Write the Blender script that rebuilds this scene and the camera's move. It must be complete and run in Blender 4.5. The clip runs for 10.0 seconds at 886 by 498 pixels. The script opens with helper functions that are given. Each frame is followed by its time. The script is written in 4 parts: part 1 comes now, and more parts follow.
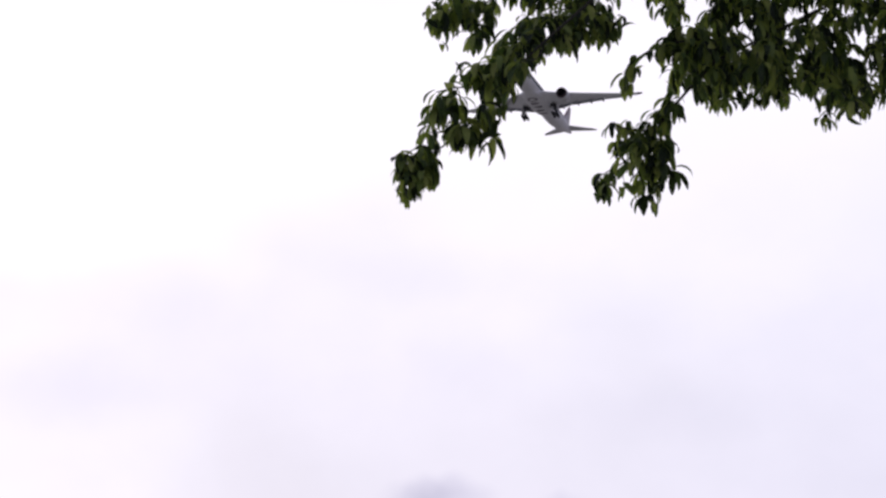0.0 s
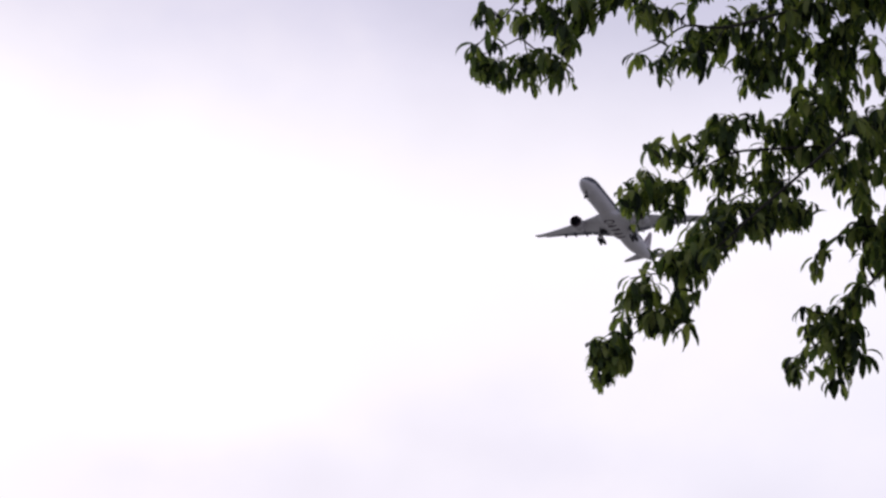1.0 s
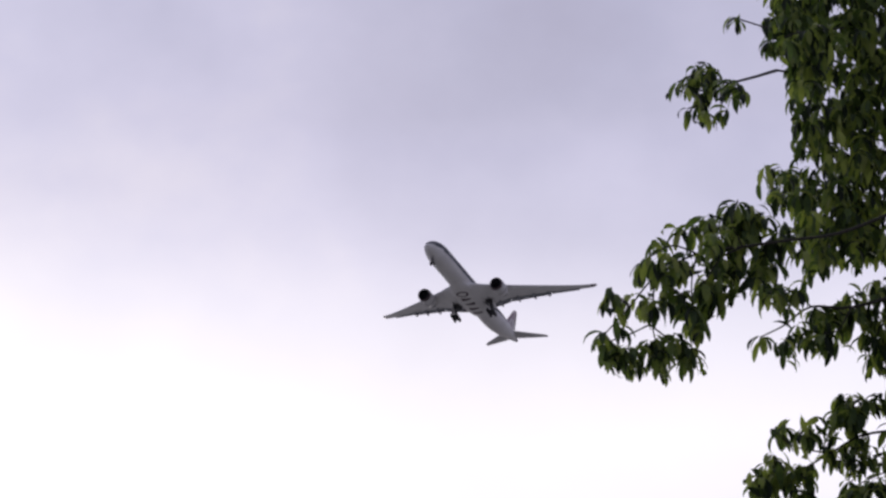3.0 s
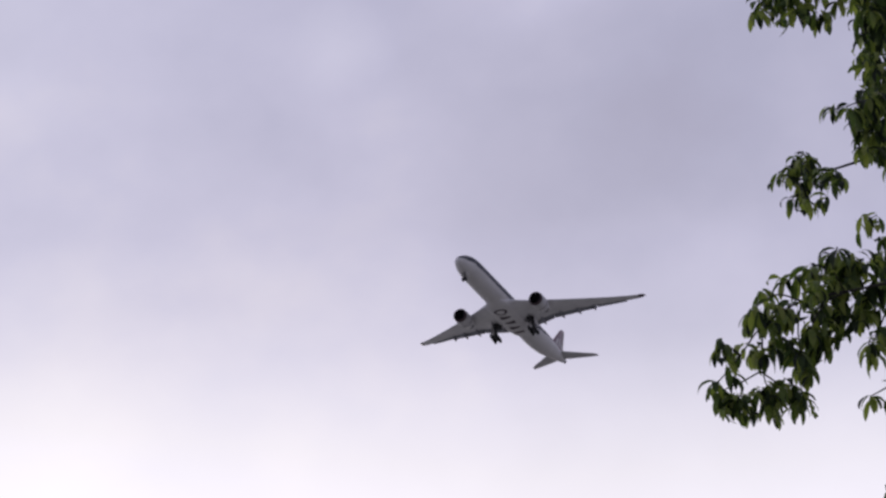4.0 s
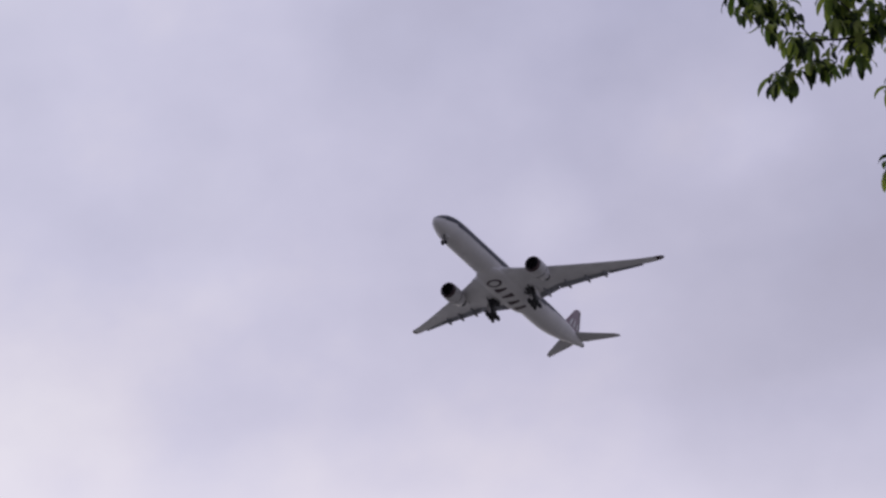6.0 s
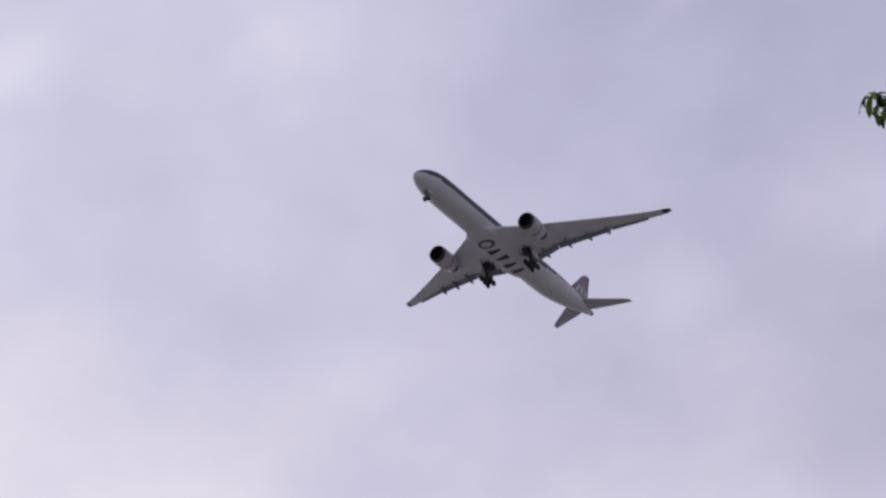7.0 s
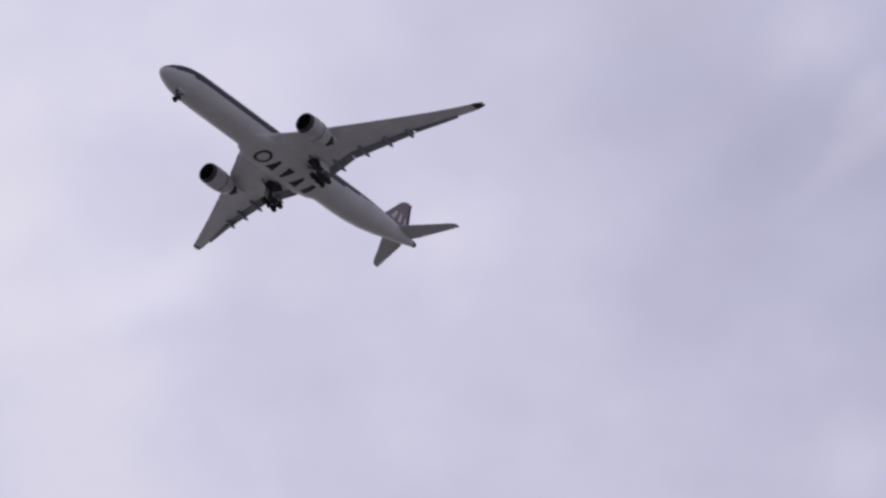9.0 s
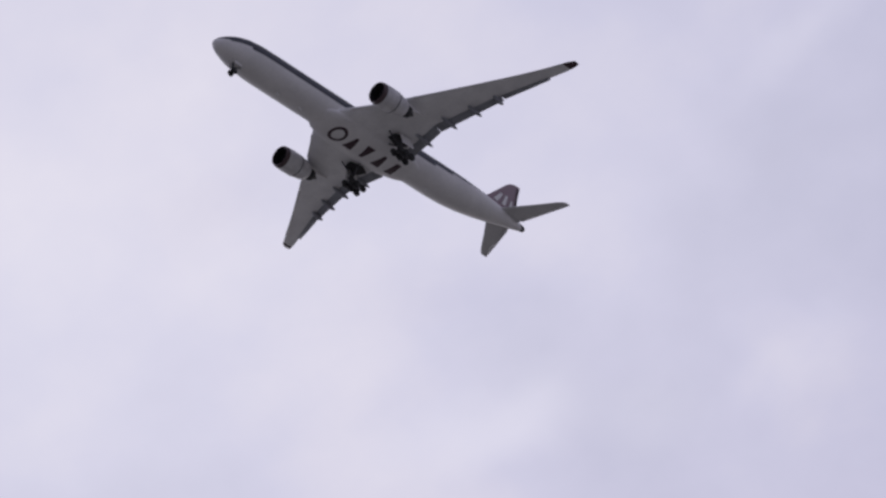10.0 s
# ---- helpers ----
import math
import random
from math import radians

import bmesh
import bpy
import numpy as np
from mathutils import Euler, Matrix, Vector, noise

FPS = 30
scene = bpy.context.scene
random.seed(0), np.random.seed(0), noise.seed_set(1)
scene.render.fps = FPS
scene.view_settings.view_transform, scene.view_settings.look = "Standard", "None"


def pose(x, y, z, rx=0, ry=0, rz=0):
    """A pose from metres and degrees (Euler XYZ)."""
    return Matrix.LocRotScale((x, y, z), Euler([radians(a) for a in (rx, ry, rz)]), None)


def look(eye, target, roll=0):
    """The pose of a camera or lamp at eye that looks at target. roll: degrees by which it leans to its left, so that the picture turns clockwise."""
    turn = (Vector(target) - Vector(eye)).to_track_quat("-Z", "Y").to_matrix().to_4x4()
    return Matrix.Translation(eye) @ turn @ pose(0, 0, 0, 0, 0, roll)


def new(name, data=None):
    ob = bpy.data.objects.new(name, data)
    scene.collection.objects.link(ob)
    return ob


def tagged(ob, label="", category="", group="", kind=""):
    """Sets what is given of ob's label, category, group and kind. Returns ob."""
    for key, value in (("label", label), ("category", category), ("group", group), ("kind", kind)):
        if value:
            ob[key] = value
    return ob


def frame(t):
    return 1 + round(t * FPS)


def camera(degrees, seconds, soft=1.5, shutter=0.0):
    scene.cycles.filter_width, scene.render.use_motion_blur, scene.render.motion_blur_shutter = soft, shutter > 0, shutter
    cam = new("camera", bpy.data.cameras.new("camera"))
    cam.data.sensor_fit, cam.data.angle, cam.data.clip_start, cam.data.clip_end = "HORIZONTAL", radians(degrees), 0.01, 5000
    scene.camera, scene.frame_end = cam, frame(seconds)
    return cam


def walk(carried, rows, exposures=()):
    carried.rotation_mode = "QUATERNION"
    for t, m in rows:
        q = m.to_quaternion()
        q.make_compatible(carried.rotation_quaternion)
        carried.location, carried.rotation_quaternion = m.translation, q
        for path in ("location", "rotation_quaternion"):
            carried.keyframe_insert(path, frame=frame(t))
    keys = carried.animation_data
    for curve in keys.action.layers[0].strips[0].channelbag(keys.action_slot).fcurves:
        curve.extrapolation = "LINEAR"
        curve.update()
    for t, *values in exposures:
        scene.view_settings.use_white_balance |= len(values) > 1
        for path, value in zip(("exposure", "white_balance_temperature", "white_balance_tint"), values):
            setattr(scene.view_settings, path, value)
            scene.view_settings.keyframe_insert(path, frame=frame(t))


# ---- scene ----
SECONDS = 10.0
cam = camera(14.553, SECONDS, soft=2.7)
walk(cam, [
    (0.0, pose(0.353, -0.036, 1.540, 106.249, 0.169, -9.759)),
    (0.1, pose(0.329, -0.048, 1.543, 106.275, 0.067, -8.769)),
    (0.2, pose(0.305, -0.061, 1.546, 106.428, -0.046, -7.972)),
    (0.3, pose(0.282, -0.073, 1.550, 106.335, -0.191, -7.726)),
    (0.4, pose(0.258, -0.086, 1.553, 106.273, -0.347, -7.692)),
    (0.5, pose(0.235, -0.098, 1.556, 107.036, -0.515, -8.014)),
    (0.6, pose(0.217, -0.092, 1.553, 107.542, -0.575, -8.433)),
    (0.7, pose(0.200, -0.086, 1.550, 108.133, -0.627, -8.723)),
    (0.8, pose(0.183, -0.080, 1.548, 108.978, -0.653, -8.618)),
    (0.9, pose(0.166, -0.074, 1.545, 109.099, -0.660, -7.997)),
    (1.0, pose(0.149, -0.068, 1.542, 109.228, -0.688, -7.787)),
    (1.1, pose(0.119, -0.054, 1.554, 109.464, -0.510, -8.097)),
    (1.2, pose(0.089, -0.040, 1.565, 109.569, -0.310, -7.999)),
    (1.3, pose(0.059, -0.026, 1.577, 109.560, -0.132, -8.268)),
    (1.4, pose(0.030, -0.013, 1.589, 109.438, 0.054, -8.372)),
    (1.5, pose(0.000, 0.001, 1.601, 109.402, 0.223, -8.788)),
    (1.6, pose(-0.032, 0.003, 1.608, 109.243, 0.424, -8.752)),
    (1.7, pose(-0.064, 0.005, 1.616, 109.496, 0.638, -8.530)),
    (1.8, pose(-0.096, 0.008, 1.624, 109.763, 0.859, -8.167)),
    (1.9, pose(-0.128, 0.010, 1.631, 110.241, 1.048, -8.370)),
    (2.0, pose(-0.160, 0.012, 1.639, 110.359, 1.245, -8.403)),
    (2.1, pose(-0.176, 0.023, 1.659, 110.519, 1.110, -8.626)),
    (2.2, pose(-0.192, 0.035, 1.680, 110.561, 0.980, -8.764)),
    (2.3, pose(-0.208, 0.047, 1.700, 110.791, 0.851, -8.895)),
    (2.4, pose(-0.223, 0.058, 1.721, 111.024, 0.722, -9.020)),
    (2.5, pose(-0.239, 0.070, 1.741, 111.282, 0.608, -8.903)),
    (2.6, pose(-0.242, 0.091, 1.767, 111.465, 0.676, -8.455)),
    (2.7, pose(-0.245, 0.112, 1.793, 111.900, 0.724, -8.390)),
    (2.8, pose(-0.248, 0.132, 1.819, 112.176, 0.792, -7.954)),
    (2.9, pose(-0.251, 0.153, 1.845, 112.333, 0.852, -7.647)),
    (3.0, pose(-0.253, 0.174, 1.871, 112.786, 0.905, -7.475)),
    (3.1, pose(-0.256, 0.172, 1.882, 113.423, 1.081, -7.456)),
    (3.2, pose(-0.258, 0.170, 1.893, 113.911, 1.276, -7.057)),
    (4.3, pose(-0.302, -0.301, 1.578, 115.199, 3.583, -3.691)),
    (4.4, pose(-0.287, -0.277, 1.588, 115.598, 3.702, -3.499)),
    (4.5, pose(-0.272, -0.254, 1.598, 115.928, 3.821, -3.321)),
    (4.6, pose(-0.253, -0.228, 1.613, 116.593, 3.703, -3.121)),
    (4.7, pose(-0.234, -0.202, 1.627, 116.837, 3.593, -2.946)),
    (4.8, pose(-0.214, -0.176, 1.641, 117.200, 3.486, -2.690)),
    (4.9, pose(-0.195, -0.150, 1.655, 117.603, 3.396, -2.129)),
    (5.0, pose(-0.176, -0.124, 1.670, 117.792, 3.314, -1.500)),
    (5.1, pose(-0.164, -0.118, 1.679, 117.972, 3.326, -0.944)),
    (5.2, pose(-0.151, -0.112, 1.689, 118.278, 3.330, -0.498)),
    (5.3, pose(-0.139, -0.106, 1.699, 118.196, 3.333, -0.187)),
    (5.4, pose(-0.126, -0.100, 1.708, 117.846, 3.332, -0.062)),
    (5.5, pose(-0.114, -0.094, 1.718, 117.613, 3.314, -0.214)),
    (5.6, pose(-0.100, -0.091, 1.720, 117.223, 3.638, -0.498)),
    (5.7, pose(-0.086, -0.088, 1.723, 117.311, 3.965, -0.557)),
    (6.8, pose(-0.033, -0.056, 1.811, 118.782, 5.065, 2.428)),
    (6.9, pose(-0.033, -0.056, 1.811, 119.006, 5.066, 2.687)),
    (7.0, pose(-0.033, -0.056, 1.811, 119.192, 5.077, 3.112)),
    (7.1, pose(-0.033, -0.056, 1.811, 119.441, 5.150, 3.237)),
    (7.2, pose(-0.033, -0.056, 1.811, 119.358, 5.256, 3.752)),
    (7.3, pose(-0.033, -0.056, 1.811, 119.324, 5.348, 4.039)),
    (7.4, pose(-0.033, -0.056, 1.811, 119.332, 5.457, 4.686)),
    (7.5, pose(-0.033, -0.056, 1.811, 119.712, 5.503, 4.410)),
    (7.6, pose(-0.033, -0.056, 1.811, 120.170, 5.590, 4.109)),
    (7.7, pose(-0.033, -0.056, 1.811, 120.701, 5.701, 4.348)),
    (7.8, pose(-0.033, -0.056, 1.811, 120.977, 5.830, 4.759)),
    (7.9, pose(-0.033, -0.056, 1.811, 121.332, 5.904, 4.193)),
    (8.0, pose(-0.033, -0.056, 1.811, 121.284, 6.006, 3.800)),
    (8.1, pose(-0.033, -0.056, 1.811, 120.928, 6.070, 4.298)),
    (8.2, pose(-0.033, -0.056, 1.811, 121.289, 6.077, 4.396)),
    (8.3, pose(-0.033, -0.056, 1.811, 121.722, 6.100, 4.875)),
    (8.4, pose(-0.033, -0.056, 1.811, 121.815, 6.113, 4.828)),
    (8.5, pose(-0.033, -0.056, 1.811, 121.679, 6.137, 4.762)),
    (8.6, pose(-0.033, -0.056, 1.811, 121.907, 6.240, 5.075)),
    (8.7, pose(-0.033, -0.056, 1.811, 122.017, 6.344, 5.307)),
    (8.8, pose(-0.033, -0.056, 1.811, 122.208, 6.481, 6.277)),
    (8.9, pose(-0.033, -0.056, 1.811, 122.369, 6.577, 6.417)),
    (9.0, pose(-0.033, -0.056, 1.811, 122.740, 6.699, 7.321)),
    (9.1, pose(-0.033, -0.056, 1.811, 122.993, 6.655, 7.955)),
    (9.2, pose(-0.033, -0.056, 1.811, 123.421, 6.592, 8.424)),
    (9.3, pose(-0.033, -0.056, 1.811, 123.529, 6.554, 9.003)),
    (9.4, pose(-0.033, -0.056, 1.811, 123.609, 6.523, 9.708)),
    (9.5, pose(-0.033, -0.056, 1.811, 123.903, 6.486, 10.527)),
    (9.6, pose(-0.033, -0.056, 1.811, 124.145, 6.474, 11.455)),
    (9.7, pose(-0.033, -0.056, 1.811, 124.536, 6.477, 12.878)),
    (9.8, pose(-0.033, -0.056, 1.811, 124.936, 6.449, 13.659)),
    (9.9, pose(-0.033, -0.056, 1.811, 125.135, 6.408, 13.930)),
    (10.0, pose(-0.033, -0.056, 1.811, 125.736, 6.334, 13.948)),
], exposures=[(0.0, 0.14), (0.4, 0.02), (1.0, 0.08), (2.5, 0.10), (3.1, 0.06), (4.4, -0.09), (7.5, -0.06), (10.0, -0.06)])


# ---- sky and sun: thin broken overcast, bright towards a veiled sun ----
SUN_AZ, SUN_EL = radians(4), radians(20)
SUN_DIR = Vector((math.sin(SUN_AZ) * math.cos(SUN_EL), math.cos(SUN_AZ) * math.cos(SUN_EL), math.sin(SUN_EL)))


CLOUD_SHIFT = (-5.45, 3.10, 8.15)
# azimuth, elevation, lean, half width and half height in degrees, gain
LOW_CLOUDS = (
    (9.7, 12.1, 0, 1.11, 0.46, -0.26), (11.9, 12.0, 0, 0.56, 0.28, -0.1), (7.8, 16.6, 0, 2.53, 1.36, -0.051), (9.3, 15.7, 0, 2.21, 1.02, -0.051),
    (4.5, 15.5, -4, 3.6, 0.94, -0.067), (3.1, 13.8, 0, 2.35, 0.95, -0.082), (2.3, 15.5, 0, 2.77, 1.02, -0.051), (1.4, 23.8, 0, 3.61, 0.73, -0.043),
    (4.2, 14.6, -6, 3.68, 1.19, -0.048), (9.5, 14.2, 8, 2.53, 1.02, -0.036), (13.5, 13.6, 0, 2.99, 0.85, -0.03),
)
MIDDLE_CLOUDS = (
    (8.6, 25.8, 0, 3.98, 2.29, -0.02), (3.9, 27.9, 0, 1.33, 0.96, 0.072), (8.2, 28.9, 0, 1.44, 0.96, 0.065), (-2.0, 27.2, 0, 1.56, 1.08, 0.058),
    (-2.3, 28.5, 0, 1.56, 1.44, 0.065), (4.2, 28.1, 0, 1.08, 1.33, 0.065), (8.1, 28.7, 25, 2.17, 0.85, 0.058),
    (-5.8, 32.3, 0, 1.44, 0.96, 0.065), (5.8, 30.4, 0, 2.41, 1.44, -0.036), (-9.6, 32.3, 5, 2.52, 0.96, 0.086),
)
HIGH_CLOUDS = (
    (6.4, 33.5, 33, 2.89, 0.51, 0.122), (3.5, 33.2, 30, 2.41, 1.08, -0.05), (-8.2, 32.7, 0, 1.81, 1.08, 0.072), (4.9, 34.8, 0, 1.33, 0.96, 0.094),
    (5.6, 33.7, 40, 0.96, 0.42, 0.094), (1.5, 34.6, 0, 2.17, 1.33, -0.05), (-13.9, 36.6, 20, 2.04, 1.08, -0.072), (-9.4, 34.7, 0, 3.13, 1.08, -0.058),
    (-1.3, 37.9, 30, 1.81, 0.6, 0.072), (-3.0, 32.7, 25, 1.92, 0.73, 0.043),
)


def node(nt, kind, **values):
    n = nt.nodes.new(kind)
    for key, value in values.items():
        n.inputs[key].default_value = value
    return n


def ramp(nt, stops):
    n = nt.nodes.new("ShaderNodeValToRGB")
    e = n.color_ramp.elements
    while len(e) < len(stops):
        e.new(0.5)
    for k, (p, c) in zip(e, stops):
        k.position, k.color = p, (*c, 1)
    return n


def build_sky():
    world = bpy.data.worlds.new("overcast_sky")
    scene.world = world
    world.use_nodes = True
    nt = world.node_tree
    nt.nodes.clear()
    link = nt.links.new
    out = nt.nodes.new("ShaderNodeOutputWorld")
    sky = nt.nodes.new("ShaderNodeTexSky")
    sky.sky_type, sky.sun_disc = "NISHITA", False
    sky.sun_elevation, sky.sun_rotation = SUN_EL, SUN_AZ
    clear = node(nt, "ShaderNodeBackground", Strength=0.09)
    link(sky.outputs["Color"], clear.inputs["Color"])

    # the cloud sheet: soft noise over the dome, flattened a little
    coord = nt.nodes.new("ShaderNodeTexCoord")
    flat = nt.nodes.new("ShaderNodeMapping")
    flat.inputs["Scale"].default_value = (1.0, 1.0, 1.25)
    flat.inputs["Rotation"].default_value = (radians(33), radians(-21), radians(27))
    flat.inputs["Location"].default_value = CLOUD_SHIFT
    link(coord.outputs["Generated"], flat.inputs["Vector"])
    broad = node(nt, "ShaderNodeTexNoise", Scale=4.2, Detail=2.5, Roughness=0.45, Distortion=0.0)
    fine = node(nt, "ShaderNodeTexNoise", Scale=13.0, Detail=5.0, Roughness=0.5, Distortion=0.0)
    link(flat.outputs[0], broad.inputs["Vector"])
    link(flat.outputs[0], fine.inputs["Vector"])
    mixed = nt.nodes.new("ShaderNodeMix")
    mixed.inputs["Factor"].default_value = 0.48
    link(broad.outputs["Fac"], mixed.inputs["A"])
    link(fine.outputs["Fac"], mixed.inputs["B"])
    tone = ramp(nt, [(0.3, (0.387, 0.383, 0.550)), (0.4, (0.438, 0.439, 0.624)), (0.5, (0.511, 0.505, 0.696)), (0.6, (0.614, 0.590, 0.738)), (0.7, (0.72, 0.695, 0.805))])
    link(mixed.outputs["Result"], tone.inputs["Fac"])

    # the overcast is thinner and whiter low in the sky
    sep = nt.nodes.new("ShaderNodeSeparateXYZ")
    link(coord.outputs["Generated"], sep.inputs[0])
    height = [(12.5, 1.48), (15, 1.55), (17, 1.72), (19.5, 1.92), (21.5, 1.58), (23, 1.25), (25, 1.03), (28, 1.02), (32, 1.09), (36, 1.20), (60, 1.15)]
    glow = ramp(nt, [(math.sin(radians(a)), (k / 2, k / 2, k / 2)) for a, k in height])
    link(sep.outputs["Z"], glow.inputs["Fac"])
    # that brightness lies on the side of the veiled sun
    ahead = nt.nodes.new("ShaderNodeVectorMath")
    ahead.operation, ahead.inputs[1].default_value = "DOT_PRODUCT", (math.sin(SUN_AZ), math.cos(SUN_AZ), 0)
    link(coord.outputs["Generated"], ahead.inputs[0])
    around = nt.nodes.new("ShaderNodeMapRange")
    around.interpolation_type = "SMOOTHSTEP"
    around.inputs["From Min"].default_value, around.inputs["From Max"].default_value = 0.35, 0.85
    link(ahead.outputs["Value"], around.inputs["Value"])
    twice = nt.nodes.new("ShaderNodeMix")
    twice.inputs["A"].default_value = 0.68
    double = nt.nodes.new("ShaderNodeMath")
    double.operation, double.inputs[1].default_value = "MULTIPLY", 2.0
    link(glow.outputs["Color"], double.inputs[0])
    link(around.outputs["Result"], twice.inputs["Factor"])
    link(double.outputs[0], twice.inputs["B"])
    whiter = nt.nodes.new("ShaderNodeMapRange")
    whiter.inputs["From Min"].default_value, whiter.inputs["From Max"].default_value = 0.98, 1.55
    whiter.inputs["To Min"].default_value, whiter.inputs["To Max"].default_value = 0.0, 0.7
    plain = nt.nodes.new("ShaderNodeMix")
    plain.data_type = "RGBA"
    plain.inputs["B"].default_value = (0.56, 0.54, 0.568, 1)
    link(whiter.outputs["Result"], plain.inputs["Factor"])
    link(tone.outputs["Color"], plain.inputs["A"])
    cover = nt.nodes.new("ShaderNodeBackground")
    link(plain.outputs["Result"], cover.inputs["Color"])
    # single clouds: thin bright patches and darker puffs with ragged edges
    ragged = node(nt, "ShaderNodeTexNoise", Scale=34.0, Detail=3.0, Roughness=0.55)
    link(coord.outputs["Generated"], ragged.inputs["Vector"])
    push = nt.nodes.new("ShaderNodeVectorMath")
    push.operation = "MULTIPLY_ADD"
    push.inputs[1].default_value = (0.014, 0.014, 0.014)
    link(ragged.outputs["Color"], push.inputs[0])
    link(coord.outputs["Generated"], push.inputs[2])
    gain = None
    for az, el, lean_by, wide, tall, strength in LOW_CLOUDS + MIDDLE_CLOUDS + HIGH_CLOUDS:
        a, e = radians(az), radians(el)
        turned = Euler((0, 0, -a)).to_matrix() @ Euler((e, 0, 0)).to_matrix() @ Euler((0, radians(-lean_by), 0)).to_matrix()
        spot = nt.nodes.new("ShaderNodeMapping")
        spot.vector_type = "TEXTURE"
        spot.inputs["Location"].default_value = turned @ Vector((0, 1, 0)) + Vector((0.007, 0.007, 0.007))
        spot.inputs["Rotation"].default_value = turned.to_euler()
        spot.inputs["Scale"].default_value = (radians(wide), 0.5, radians(tall))
        link(push.outputs[0], spot.inputs["Vector"])
        far = nt.nodes.new("ShaderNodeVectorMath")
        far.operation = "LENGTH"
        link(spot.outputs[0], far.inputs[0])
        fade = nt.nodes.new("ShaderNodeMapRange")
        fade.interpolation_type = "SMOOTHSTEP"
        fade.inputs["To Min"].default_value, fade.inputs["To Max"].default_value = strength, 0.0
        link(far.outputs["Value"], fade.inputs["Value"])
        plus = nt.nodes.new("ShaderNodeMath")
        plus.operation = "ADD"
        plus.inputs[0].default_value = 1.0
        if gain:
            link(gain, plus.inputs[0])
        link(fade.outputs["Result"], plus.inputs[1])
        gain = plus.outputs[0]
    # and a little thinner towards the west
    lean = nt.nodes.new("ShaderNodeMapRange")
    lean.inputs["From Min"].default_value, lean.inputs["From Max"].default_value = -0.25, 0.115
    lean.inputs["To Min"].default_value, lean.inputs["To Max"].default_value = 1.26, 0.9
    link(sep.outputs["X"], lean.inputs["Value"])
    total = nt.nodes.new("ShaderNodeMath")
    total.operation = "MULTIPLY"
    link(twice.outputs["Result"], total.inputs[0])
    link(lean.outputs["Result"], total.inputs[1])
    shaped = nt.nodes.new("ShaderNodeMath")
    shaped.operation = "MULTIPLY"
    link(total.outputs[0], shaped.inputs[0])
    link(gain, shaped.inputs[1])
    link(shaped.outputs[0], cover.inputs["Strength"])
    link(shaped.outputs[0], whiter.inputs["Value"])
    mix = nt.nodes.new("ShaderNodeMixShader")
    mix.inputs["Fac"].default_value = 0.93
    link(clear.outputs[0], mix.inputs[1])
    link(cover.outputs[0], mix.inputs[2])
    link(mix.outputs[0], out.inputs["Surface"])


build_sky()
sun = new("sun", bpy.data.lights.new("sun", "SUN"))
sun.data.energy, sun.data.angle, sun.data.color = 0.6, radians(20), (1.0, 0.95, 0.88)
sun.matrix_world = look(SUN_DIR * 60, (0, 0, 0))


# ---- materials ----
def material(name, base, rough=0.5, metal=0.0, spread=0.12, scale=6.0, bump=0.0, fine=60.0, vary="", clear=0.0):
    """Procedural surface: base colour varied at two scales, roughness worn by the same noise."""
    m = bpy.data.materials.new(name)
    m.use_nodes = True
    nt = m.node_tree
    link = nt.links.new
    bsdf = nt.nodes["Principled BSDF"]
    bsdf.inputs["Metallic"].default_value = metal
    bsdf.inputs["Coat Weight"].default_value = clear
    coord = nt.nodes.new("ShaderNodeTexCoord")
    big = node(nt, "ShaderNodeTexNoise", Scale=scale, Detail=4.0)
    small = node(nt, "ShaderNodeTexNoise", Scale=fine, Detail=5.0)
    link(coord.outputs["Object"], big.inputs["Vector"])
    link(coord.outputs["Object"], small.inputs["Vector"])
    mean = nt.nodes.new("ShaderNodeMix")
    mean.inputs["Factor"].default_value = 0.4
    link(big.outputs["Fac"], mean.inputs["A"])
    link(small.outputs["Fac"], mean.inputs["B"])
    value = mean.outputs["Result"]
    if vary:
        info = nt.nodes.new("ShaderNodeObjectInfo" if vary == "object" else "ShaderNodeNewGeometry")
        add = nt.nodes.new("ShaderNodeMix")
        add.inputs["Factor"].default_value = 0.6
        link(value, add.inputs["A"])
        link(info.outputs["Random" if vary == "object" else "Random Per Island"], add.inputs["B"])
        value = add.outputs["Result"]
    dark = [c * (1 - spread * 2) for c in base]
    light = [min(1.0, c * (1 + spread * 2)) for c in base]
    colour = ramp(nt, [(0.2, dark), (0.5, base), (0.8, light)])
    link(value, colour.inputs["Fac"])
    link(colour.outputs["Color"], bsdf.inputs["Base Color"])
    worn = nt.nodes.new("ShaderNodeMapRange")
    worn.inputs["To Min"].default_value, worn.inputs["To Max"].default_value = max(0.02, rough - 0.12), min(1.0, rough + 0.12)
    link(mean.outputs["Result"], worn.inputs["Value"])
    link(worn.outputs["Result"], bsdf.inputs["Roughness"])
    if bump:
        b = node(nt, "ShaderNodeBump", Strength=0.5, Distance=bump)
        link(small.outputs["Fac"], b.inputs["Height"])
        link(b.outputs["Normal"], bsdf.inputs["Normal"])
    return m


